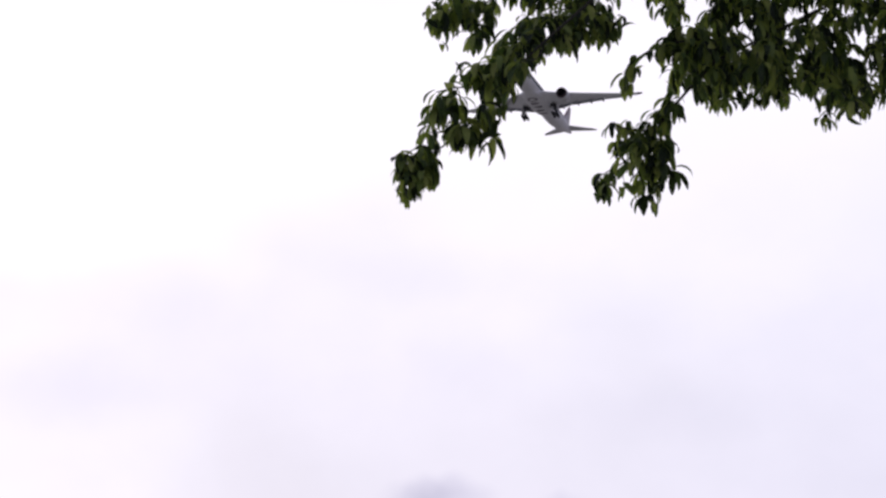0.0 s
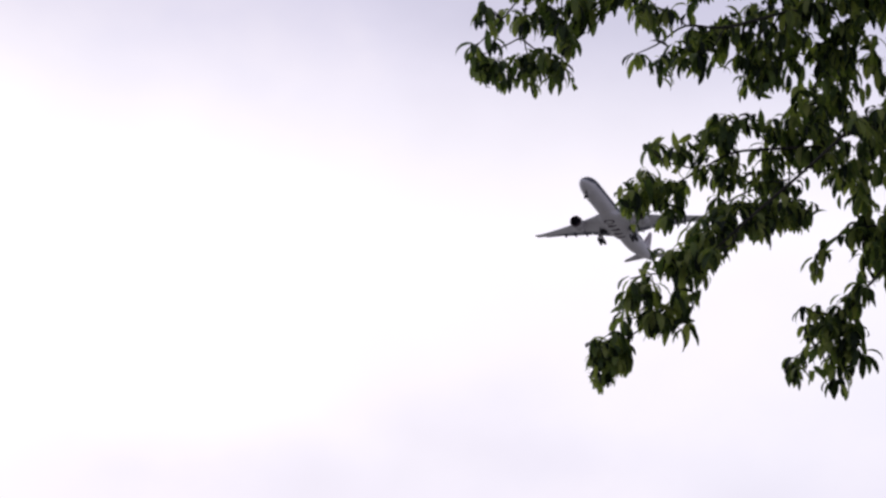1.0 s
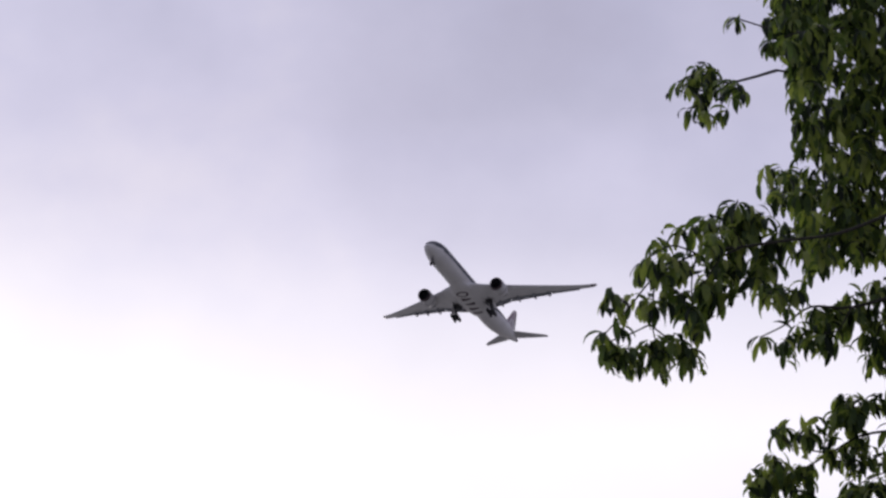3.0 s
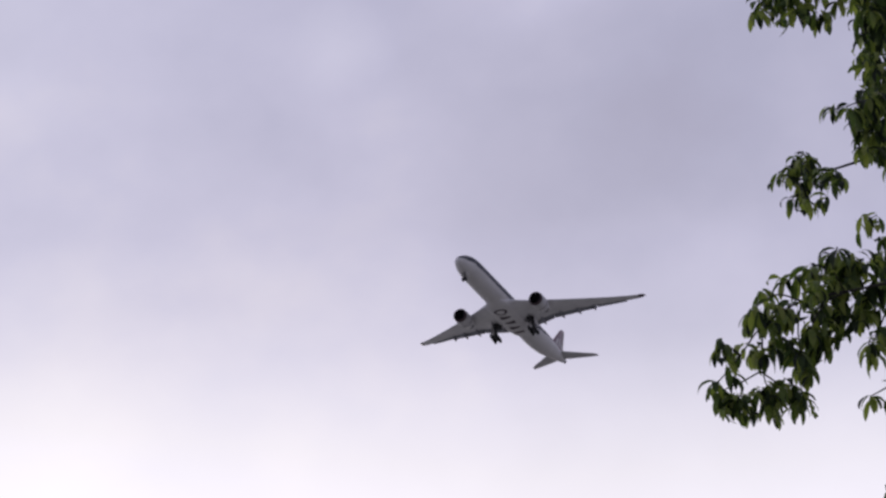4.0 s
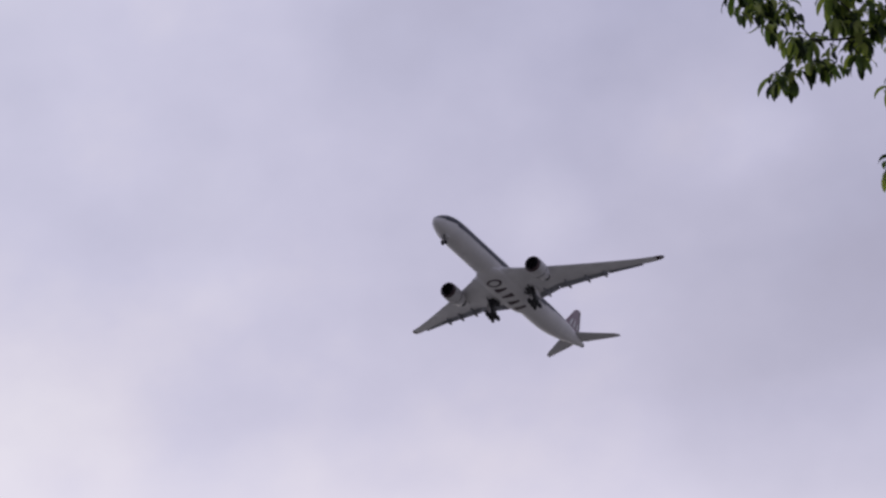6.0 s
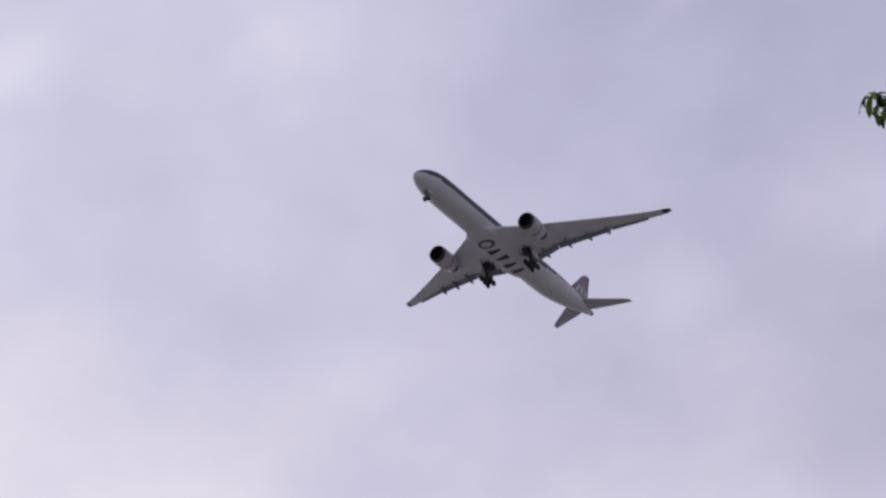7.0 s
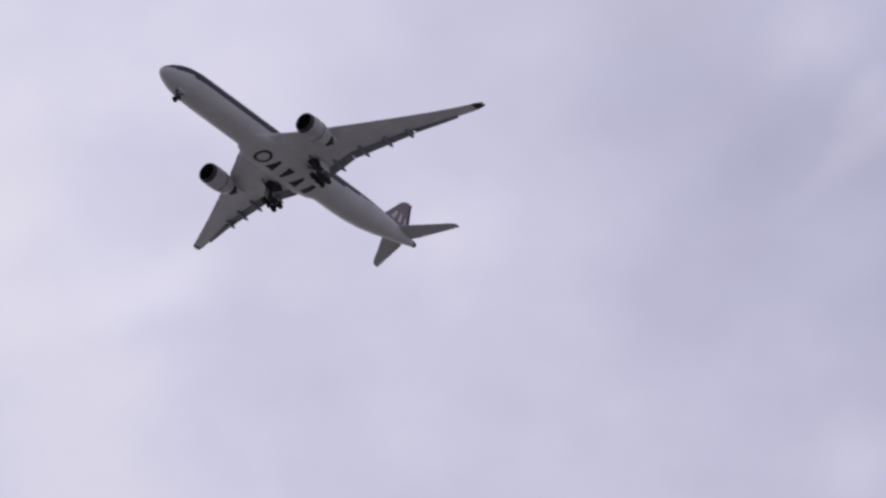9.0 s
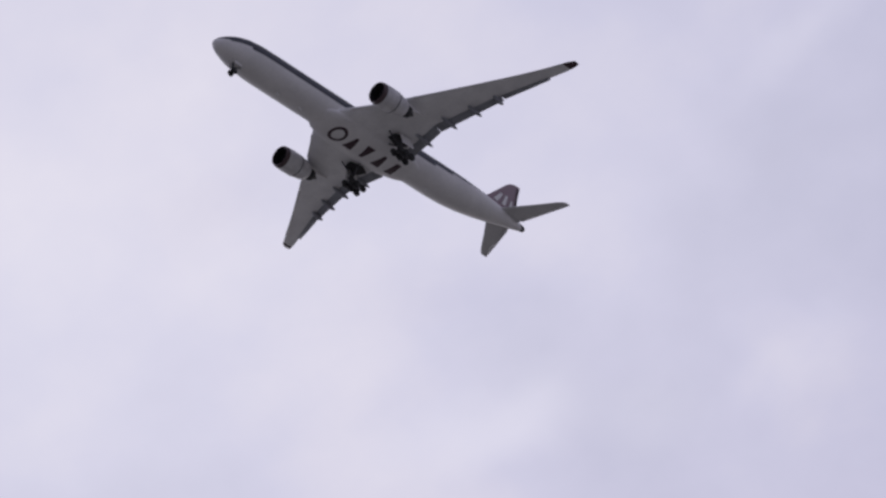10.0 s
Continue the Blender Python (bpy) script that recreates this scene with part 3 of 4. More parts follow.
def build_tail(plane):
    for side in (1, -1):
        table = [(0.4, -64.2, -70.6, 1.35, 0.10), (2.0, -66.1, -71.1, 1.5, 0.10), (5.5, -69.4, -72.8, 1.8, 0.09), (8.4, -72.0, -74.0, 2.05, 0.09), (9.1, -72.8, -74.4, 2.1, 0.08), (9.4, -73.3, -74.5, 2.12, 0.08)]
        stab = part("tailplane", wing_mesh(table, side, M_TAILPLANE, "tailplane"), plane, "swept grey tailplane")
        elev = [(1.6, -69.9, -71.15, 1.42, 0.10), (8.6, -73.5, -74.2, 2.05, 0.09)]
        part("elevator", wing_mesh(elev, side, M_TAILPLANE, "elevator"), stab)
    rings = []
    for z, le, te, th in ((2.2, -60.6, -70.8, 0.07), (3.0, -62.4, -71.0, 0.09), (5.0, -64.9, -71.6, 0.09), (8.0, -68.1, -72.6, 0.09), (9.8, -70.0, -73.2, 0.085), (10.6, -71.2, -73.5, 0.08), (10.95, -72.2, -73.6, 0.07)):
        rings.append([(le - a, u, z) for a, u in airfoil(le - te, th)][::-1])
    v, f = loft(rings)
    fin = part("fin", mesh_of("fin", v, f, M_TAIL), plane, "dull maroon-brown upright fin with pale emblem")
    # emblem as plain maroon shapes on both faces, a little proud
    for side in (1, -1):
        for shape in ([(-65.6, 4.3), (-66.6, 4.1), (-68.2, 6.4), (-67.7, 6.6)], [(-67.6, 4.1), (-68.5, 4.1), (-69.5, 6.6), (-69.0, 6.7)], [(-69.3, 4.1), (-70.1, 4.2), (-70.6, 6.0), (-70.2, 6.1)]):
            vv = [(x, side * 0.42, z) for x, z in shape]
            part("emblem", mesh_of("emblem", vv, [tuple(range(len(vv)))], M_WHITE, smooth=False), fin, "pale emblem as a plain shape")
        vv = [(-70.6, side * 0.28, 3.4), (-71.05, side * 0.24, 3.4), (-73.2, side * 0.13, 10.4), (-72.7, side * 0.15, 10.4)]
        part("rudder", mesh_of("rudder", vv, [(0, 1, 2, 3)], M_MAROON, smooth=False), fin)


def build_gear(plane):
    w_main, w_nose = wheel_mesh(0.68, 0.52), wheel_mesh(0.55, 0.42)
    for side in (1, -1):
        top, axle = Vector((-36.6, side * 5.4, -1.8)), Vector((-36.9, side * 5.35, -5.8))
        v, f = tube([top, top.lerp(axle, 0.55), axle], 0.32, 0.2, 12)
        leg = part("main_gear", mesh_of("main_gear", v, f, M_STEEL), plane, "main landing gear lowered, six black wheels")
        v, f = tube([(-36.2, side * 3.2, -2.6), top.lerp(axle, 0.62)], 0.14, 0.12, 8)
        part("side_stay", mesh_of("side_stay", v, f, M_STEEL), leg)
        v, f = tube([(-34.2, side * 5.2, -2.2), top.lerp(axle, 0.7)], 0.12, 0.1, 8)
        part("drag_brace", mesh_of("drag_brace", v, f, M_STEEL), leg)
        # bogie beam, toes up
        tilt = radians(9)
        beam = [axle + Vector((s * math.cos(tilt), 0, s * math.sin(tilt))) for s in (1.3, 0, -1.3)]
        v, f = tube(beam, 0.2, 0.2, 10)
        part("bogie_beam", mesh_of("bogie_beam", v, f, M_STEEL), leg)
        for c in beam:
            v, f = tube([c + Vector((0, -0.85, 0)), c + Vector((0, 0.85, 0))], 0.11, 0.11, 8)
            part("axle", mesh_of("axle", v, f, M_STEEL), leg)
            for s in (-0.70, 0.70):
                part("wheel", w_main, leg, at=pose(c.x, c.y + s, c.z))
        # open leg door, and a flat dark sheet painted as the shade in its bay
        me = box_mesh("gear_door", (2.6, 0.09, 2.3), M_WHITE, 0.3)
        part("gear_door", me, leg, at=pose(-37.3, side * 6.1, -3.2, side * 12, 0, 0))
        bay = [(-35.0, 4.1), (-35.2, 5.4), (-36.2, 6.0), (-38.6, 5.9), (-39.2, 4.4), (-37.4, 3.6)]
        vv = [(x, side * o, -2.2 - 1.45 * math.sqrt(max(0, 1 - (o / 3.5) ** 2)) - 0.03 if o < 3.4 else -2.48 + 0.05 * (o - 3.4)) for x, o in bay]
        part("bay_shade", mesh_of("bay_shade", vv, [tuple(range(6))], M_WELL_SHADE, smooth=False), leg, "flat dark sheet for the shade in the open wheel bay")
    v, f = tube([(-4.3, 0, -2.0), (-4.05, 0, -3.7), (-3.95, 0, -4.7)], 0.17, 0.12, 10)
    leg = part("nose_gear", mesh_of("nose_gear", v, f, M_STEEL), plane, "nose landing gear lowered, two wheels")
    v, f = tube([(-6.2, 0, -2.7), (-4.05, 0, -3.6)], 0.09, 0.08, 8)
    part("drag_brace", mesh_of("drag_brace", v, f, M_STEEL), leg)
    for s in (-0.4, 0.4):
        part("wheel", w_nose, leg, at=pose(-3.95, s, -4.7))
        part("gear_door", box_mesh("gear_door", (1.5, 0.06, 0.7), M_WHITE, 0.3), leg, at=pose(-4.7, s * 1.6, -2.9, s * 30, 0, 0))
    # nose bay: its inner shade is a flat dark sheet too
    me = mesh_of("bay_shade", [(-3.6, -0.5, -2.46), (-3.6, 0.5, -2.46), (-5.6, 0.5, -2.82), (-5.6, -0.5, -2.82)], [(0, 1, 2, 3)], M_WELL_SHADE, smooth=False)
    part("bay_shade", me, leg)


def build_airliner():
    plane = new("airliner")
    tagged(plane, "large twin-engined pale grey airliner flying with its landing gear down", "airliner")
    build_fuselage(plane)
    for side in (1, -1):
        build_wing(plane, side)
        build_engine(plane, side)
    build_tail(plane)
    build_gear(plane)
    return plane


airliner = build_airliner()

# ---- the tree: limbs reach over from a trunk beside the view ----
LOW_LIMB = [
    [(2.67, 9.59, 5.40), (2.55, 9.66, 5.29), (2.42, 9.74, 5.18), (2.31, 9.80, 5.08), (2.22, 9.85, 4.99), (2.16, 9.89, 4.90)],
    [(2.22, 9.85, 4.99), (2.11, 9.80, 4.98), (2.03, 9.77, 4.95)],
    [(2.26, 9.83, 5.02), (2.24, 9.83, 4.91), (2.21, 9.82, 4.83)],
    [(2.16, 9.89, 4.90), (2.09, 9.96, 4.89), (2.05, 10.01, 4.90)],
    [(2.16, 9.89, 4.90), (2.07, 9.95, 4.83), (2.00, 9.98, 4.79)],
    [(2.36, 9.77, 5.11), (2.33, 9.73, 5.06), (2.27, 9.69, 5.03)],
]
UPPER_LIMB = [
    [(2.69, 10.08, 5.53), (2.57, 10.12, 5.53), (2.44, 10.15, 5.52), (2.34, 10.19, 5.47), (2.24, 10.23, 5.42), (2.14, 10.25, 5.41)],
    [(2.34, 10.19, 5.47), (2.23, 10.19, 5.49), (2.17, 10.18, 5.53)],
    [(2.57, 10.12, 5.53), (2.49, 10.10, 5.59), (2.44, 10.10, 5.62)],
    [(2.44, 10.15, 5.52), (2.42, 10.14, 5.40), (2.38, 10.12, 5.35)],
    [(2.56, 10.16, 5.42), (2.49, 10.22, 5.41), (2.43, 10.28, 5.39)],
    [(2.62, 10.13, 5.47), (2.61, 10.11, 5.36), (2.61, 10.07, 5.30)],
]
SIDE_LIMB = [
    [(2.99, 10.12, 5.23), (2.89, 10.19, 5.12), (2.82, 10.24, 5.03), (2.75, 10.28, 4.95), (2.67, 10.31, 4.90)],
    [(2.82, 10.24, 5.03), (2.72, 10.24, 5.03), (2.68, 10.23, 5.04)],
    [(2.83, 10.25, 4.97), (2.86, 10.25, 4.95), (2.88, 10.26, 4.91)],
    [(2.75, 10.28, 4.95), (2.78, 10.28, 4.88), (2.79, 10.28, 4.83)],
    [(2.95, 10.11, 5.30), (2.83, 10.16, 5.29), (2.75, 10.20, 5.25), (2.72, 10.23, 5.21)],
    [(2.86, 10.14, 5.27), (2.87, 10.19, 5.23)],
]
MAIN_LIMB = [
    [(2.34, 9.25, 5.89), (2.18, 9.31, 5.84), (2.04, 9.35, 5.83), (1.91, 9.39, 5.82), (1.78, 9.43, 5.81), (1.66, 9.48, 5.75), (1.59, 9.52, 5.67), (1.52, 9.57, 5.60)],
    [(1.66, 9.48, 5.75), (1.67, 9.59, 5.65), (1.70, 9.68, 5.61)],
    [(1.78, 9.43, 5.81), (1.76, 9.43, 5.72), (1.76, 9.43, 5.64)],
    [(1.65, 9.53, 5.62), (1.73, 9.56, 5.57), (1.77, 9.59, 5.54)],
    [(1.59, 9.52, 5.67), (1.56, 9.55, 5.71), (1.55, 9.57, 5.73)],
    [(1.78, 9.43, 5.81), (1.70, 9.40, 5.82), (1.63, 9.40, 5.78)],
    [(1.91, 9.39, 5.82), (1.86, 9.30, 5.86), (1.86, 9.21, 5.89)],
    [(1.65, 9.53, 5.62), (1.60, 9.62, 5.62), (1.56, 9.70, 5.63)],
    [(1.91, 9.39, 5.82), (1.84, 9.39, 5.78), (1.79, 9.40, 5.70)],
]
MID_LIMB = [
    [(2.56, 9.86, 5.90), (2.37, 9.93, 5.86), (2.25, 9.96, 5.87), (2.17, 10.00, 5.82), (2.10, 10.03, 5.79)],
    [(2.37, 9.93, 5.86), (2.33, 9.94, 5.79), (2.28, 9.93, 5.77)],
    [(2.49, 9.90, 5.85), (2.46, 10.00, 5.79)],
    [(2.25, 9.96, 5.87), (2.20, 9.96, 5.92), (2.11, 9.99, 5.93)],
    [(2.17, 9.89, 6.07), (2.12, 9.94, 5.96), (2.10, 9.95, 5.95)],
    [(2.56, 9.86, 5.90), (2.56, 9.94, 5.81), (2.55, 10.01, 5.76)],
]
LONE_TWIG = [
    [(2.28, 10.34, 6.87), (2.19, 10.37, 6.85), (2.11, 10.39, 6.84), (2.02, 10.40, 6.87), (1.96, 10.42, 6.85)],
    [(2.11, 10.39, 6.84), (2.05, 10.36, 6.76), (1.97, 10.33, 6.71)],
    [(2.26, 10.28, 6.99), (2.17, 10.32, 7.04), (2.14, 10.34, 7.06)],
]
HIGH_LIMB = [
    [(2.15, 9.06, 6.81), (1.98, 9.10, 6.82), (1.84, 9.12, 6.83), (1.74, 9.15, 6.82), (1.68, 9.19, 6.78)],
    [(1.84, 9.12, 6.83), (1.82, 9.15, 6.76)],
    [(1.98, 9.10, 6.82), (1.90, 9.09, 6.73)],
    [(2.12, 9.11, 6.73), (2.02, 9.16, 6.73), (1.99, 9.20, 6.73)],
    [(1.77, 9.14, 6.82), (1.73, 9.23, 6.81)],
    [(2.11, 9.24, 6.48), (1.98, 9.24, 6.46), (1.92, 9.22, 6.43)],
]
TOP_LIMB = [
    [(1.91, 9.12, 7.25), (1.73, 9.16, 7.25), (1.59, 9.19, 7.24), (1.49, 9.21, 7.25), (1.42, 9.24, 7.21), (1.36, 9.27, 7.17)],
    [(1.49, 9.21, 7.25), (1.44, 9.20, 7.32), (1.36, 9.20, 7.38), (1.26, 9.18, 7.43)],
    [(1.59, 9.19, 7.24), (1.62, 9.19, 7.18)],
    [(1.49, 9.21, 7.25), (1.51, 9.27, 7.21)],
    [(1.77, 9.16, 7.24), (1.75, 9.16, 7.31), (1.75, 9.14, 7.40)],
    [(1.61, 9.15, 7.31), (1.54, 9.09, 7.35)],
    [(1.87, 9.23, 7.09), (1.77, 9.29, 7.12), (1.73, 9.34, 7.15)],
    [(1.44, 9.17, 7.33), (1.37, 9.16, 7.41), (1.33, 9.15, 7.48)],
    [(1.54, 9.21, 7.24), (1.56, 9.25, 7.20), (1.54, 9.29, 7.21)],
]
# outlines of the leafy masses as seen from the eye, each on an upright plane at its distance
LOW_TIP = (9.97, [(1.92, 4.68), (1.95, 4.82), (2.02, 4.84), (2.07, 4.79), (2.06, 4.72), (1.97, 4.66)])
LOW_EDGE = (9.85, [(2.02, 5.00), (2.03, 4.94), (1.99, 4.86), (2.00, 4.82), (2.05, 4.83), (2.08, 4.75), (2.12, 4.80), (2.16, 4.80), (2.17, 4.76), (2.19, 4.81), (2.24, 4.79), (2.25, 4.83), (2.22, 4.88), (2.26, 4.90), (2.29, 5.01), (2.32, 5.02), (2.34, 5.07), (2.37, 5.06), (2.42, 5.12), (2.47, 5.12), (2.51, 5.19), (2.44, 5.21), (2.42, 5.26), (2.34, 5.24), (2.25, 5.13), (2.11, 5.03)])
UPPER_EDGE = (10.19, [(2.07, 5.36), (2.15, 5.43), (2.16, 5.53), (2.19, 5.55), (2.22, 5.52), (2.21, 5.46), (2.26, 5.43), (2.27, 5.52), (2.30, 5.57), (2.36, 5.58), (2.38, 5.62), (2.45, 5.64), (2.44, 5.68), (2.54, 5.66), (2.64, 5.68), (2.70, 5.62), (2.70, 5.46), (2.66, 5.30), (2.60, 5.33), (2.59, 5.40), (2.52, 5.39), (2.45, 5.42), (2.42, 5.36), (2.38, 5.42), (2.31, 5.41), (2.28, 5.37), (2.27, 5.30), (2.23, 5.29), (2.20, 5.34), (2.14, 5.30)])
SIDE_EDGE = (10.16, [(2.67, 5.12), (2.75, 5.30), (2.87, 5.35), (2.95, 5.50), (3.04, 5.50), (3.08, 5.17), (2.96, 5.12), (2.92, 5.18), (2.87, 5.16), (2.85, 5.23), (2.79, 5.23), (2.74, 5.18), (2.73, 5.11)])
SIDE_TIP = (10.27, [(2.87, 5.16), (2.94, 5.15), (2.91, 5.09), (2.86, 5.05), (2.91, 4.91), (2.86, 4.88), (2.82, 4.76), (2.67, 4.84), (2.65, 4.79), (2.62, 4.80), (2.63, 4.87), (2.70, 4.92), (2.68, 4.98), (2.69, 5.03), (2.73, 5.07), (2.82, 5.08)])
FORK_EDGE = (9.92, [(2.26, 5.13), (2.27, 5.21), (2.39, 5.28), (2.48, 5.29), (2.53, 5.33), (2.63, 5.31), (2.71, 5.26), (2.60, 5.20), (2.53, 5.23), (2.48, 5.16), (2.35, 5.10)])
BEHIND_EDGE = (10.30, [(2.78, 5.55), (2.91, 5.62), (2.98, 5.55), (3.26, 5.51), (3.25, 5.20), (3.05, 5.15), (3.01, 5.23), (2.96, 5.24), (2.87, 5.09), (2.87, 5.17), (2.90, 5.35), (2.82, 5.42)])
STRAY_EDGE = (9.86, [(2.07, 6.22), (2.08, 6.32), (2.11, 6.33), (2.13, 6.28), (2.16, 6.31), (2.20, 6.30), (2.11, 6.20)])
MAIN_EDGE = (9.61, [(1.50, 5.52), (1.52, 5.58), (1.56, 5.62), (1.53, 5.74), (1.55, 5.79), (1.56, 5.72), (1.60, 5.76), (1.66, 5.73), (1.65, 5.79), (1.68, 5.87), (1.81, 5.94), (1.86, 5.93), (1.88, 5.98), (1.94, 6.01), (1.97, 6.08), (1.98, 6.03), (2.10, 6.03), (2.16, 5.91), (2.14, 5.71), (2.11, 5.68), (2.06, 5.69), (1.99, 5.79), (1.85, 5.67), (1.83, 5.60), (1.80, 5.60), (1.83, 5.51), (1.81, 5.48), (1.77, 5.49), (1.75, 5.43), (1.72, 5.44), (1.68, 5.49), (1.60, 5.48), (1.57, 5.50), (1.53, 5.49)])
MID_EDGE = (10.09, [(2.10, 5.78), (2.29, 5.91), (2.35, 6.00), (2.45, 6.06), (2.68, 6.08), (2.85, 6.06), (2.83, 5.79), (2.62, 5.77), (2.47, 5.68), (2.40, 5.78), (2.31, 5.74), (2.27, 5.77), (2.20, 5.70), (2.18, 5.75)])
LONE_EDGE = (10.33, [(1.90, 6.76), (1.92, 6.80), (1.97, 6.82), (1.99, 6.87), (2.03, 6.88), (2.05, 6.86), (2.07, 6.87), (2.08, 6.82), (2.03, 6.70), (1.95, 6.64), (1.95, 6.68), (1.99, 6.72), (1.99, 6.76)])
PAIR_EDGE = (10.21, [(2.10, 7.01), (2.15, 7.00), (2.13, 6.95), (2.11, 6.92), (2.09, 6.94)])
HIGH_EDGE = (9.17, [(1.63, 6.65), (1.63, 6.70), (1.66, 6.72), (1.65, 6.82), (1.70, 6.88), (1.73, 6.98), (2.06, 6.98), (2.14, 6.87), (2.15, 6.70), (2.02, 6.63), (1.98, 6.66), (1.97, 6.71), (1.99, 6.75), (1.93, 6.76), (1.88, 6.68), (1.85, 6.67), (1.80, 6.70), (1.71, 6.67), (1.66, 6.70)])
BUD_EDGE = (9.29, [(1.92, 6.43), (1.94, 6.47), (2.03, 6.53), (2.14, 6.53), (2.12, 6.43), (2.00, 6.39), (1.96, 6.41), (1.94, 6.38)])
SPUR_EDGE = (9.25, [(1.68, 7.09), (1.73, 7.09), (1.74, 7.13), (1.78, 7.18), (1.88, 7.18), (1.86, 7.01), (1.72, 7.00)])
TOP_EDGE = (9.20, [(1.23, 7.35), (1.26, 7.44), (1.42, 7.42), (1.47, 7.29), (1.51, 7.29), (1.54, 7.31), (1.56, 7.53), (1.67, 7.54), (1.91, 7.52), (1.90, 7.15), (1.71, 7.19), (1.67, 7.23), (1.63, 7.13), (1.60, 7.16), (1.58, 7.09), (1.54, 7.11), (1.51, 7.10), (1.44, 7.14), (1.41, 7.05), (1.36, 7.03), (1.32, 7.07), (1.33, 7.11), (1.37, 7.14), (1.38, 7.21), (1.41, 7.22), (1.37, 7.23), (1.32, 7.30)])
SPRIG_EDGE = (9.86, [(2.07, 5.07), (2.13, 5.11), (2.21, 5.13), (2.26, 5.18), (2.34, 5.20), (2.37, 5.15), (2.13, 4.98), (2.08, 4.99)])
ARCH_EDGE = (9.35, [(1.62, 5.70), (1.64, 5.78), (1.89, 5.89), (1.90, 5.82), (1.66, 5.66)])
CROOK_EDGE = (10.28, [(2.62, 5.75), (2.66, 5.81), (2.92, 5.82), (3.01, 5.63), (2.99, 5.39), (2.84, 5.39), (2.60, 5.63)])
BRIDGE_EDGE = (9.98, [(2.24, 5.19), (2.28, 5.25), (2.45, 5.32), (2.67, 5.30), (2.65, 5.23), (2.54, 5.21), (2.46, 5.17), (2.37, 5.17), (2.30, 5.14)])
SPRAY_EDGE = (9.89, [(1.88, 6.43), (1.89, 6.49), (2.05, 6.65), (2.08, 6.62), (2.04, 6.51), (1.97, 6.44)])
HOOK_EDGE = (9.37, [(1.91, 6.38), (1.93, 6.42), (1.94, 6.51), (1.99, 6.53), (2.03, 6.48), (2.09, 6.45), (2.07, 6.30), (1.95, 6.32)])
CROWN_EDGE = (10.33, [(2.28, 7.43), (2.24, 6.95), (2.25, 6.91), (2.30, 6.90), (2.32, 6.84), (2.32, 6.71), (2.33, 6.62), (2.32, 6.56), (2.36, 6.50), (2.28, 6.51), (2.22, 6.45), (2.23, 6.38), (2.27, 6.34), (2.34, 6.22), (2.33, 6.01), (2.38, 6.13), (2.70, 6.18), (2.91, 6.17), (3.32, 5.90), (3.46, 7.50)])
CROWN_FOOT = (10.38, [(2.90, 5.25), (3.01, 5.40), (3.07, 5.52), (3.14, 5.72), (3.54, 6.05), (4.13, 6.09), (4.05, 5.28), (3.70, 5.22), (3.60, 5.18), (3.55, 5.20), (3.43, 5.12), (3.37, 5.22), (3.29, 5.17), (3.05, 5.13)])
CROWN_BACK = (10.26, [(2.73, 6.30), (2.49, 5.78), (2.57, 5.76), (2.65, 5.81), (2.69, 5.69), (2.72, 5.50), (2.77, 5.44), (2.87, 5.57), (3.28, 5.47), (3.49, 5.95), (3.33, 6.66)])
UPPER_TIP = (10.19, [(2.05, 5.35), (2.10, 5.44), (2.18, 5.48), (2.26, 5.42), (2.31, 5.35), (2.24, 5.25), (2.11, 5.25)])
UPPER_TOP = (10.19, [(2.14, 5.49), (2.17, 5.57), (2.30, 5.62), (2.41, 5.68), (2.55, 5.71), (2.55, 5.60), (2.40, 5.54), (2.28, 5.47)])
FOOT_TIP = (10.30, [(3.33, 5.28), (3.35, 5.09), (3.40, 5.06), (3.47, 5.10), (3.56, 5.11), (3.59, 5.25), (3.48, 5.32)])
MAIN_TOP = (9.61, [(1.58, 5.74), (1.63, 5.86), (1.73, 5.96), (1.90, 6.04), (2.03, 6.07), (2.02, 5.95), (1.78, 5.84)])
# chinks of sky between the leaves: across, height and radius at ten metres from the path
CHINKS_LOW = (
    (2.431, 5.504, 0.013), (2.338, 5.471, 0.01), (2.438, 5.438, 0.012), (2.319, 5.412, 0.009), (2.399, 5.379, 0.009), (2.27, 5.281, 0.017), (2.423, 5.248, 0.013), (2.445, 5.2, 0.009),
    (2.74, 5.579, 0.017), (2.794, 5.53, 0.021), (2.651, 5.507, 0.015), (2.791, 5.472, 0.013), (2.665, 5.383, 0.009), (2.764, 5.337, 0.014), (2.862, 5.27, 0.013), (2.887, 5.414, 0.009),
    (2.67, 5.279, 0.01), (2.762, 5.289, 0.012), (2.51, 5.974, 0.01), (2.454, 5.981, 0.009), (2.566, 5.978, 0.01), (2.619, 6.014, 0.009), (2.667, 5.95, 0.009), (2.668, 5.856, 0.009),
    (2.67, 5.774, 0.01), (2.589, 5.744, 0.009), (2.863, 5.931, 0.008), (2.896, 5.84, 0.014), (2.953, 5.863, 0.009), (2.826, 5.632, 0.009), (2.577, 5.652, 0.009),
)
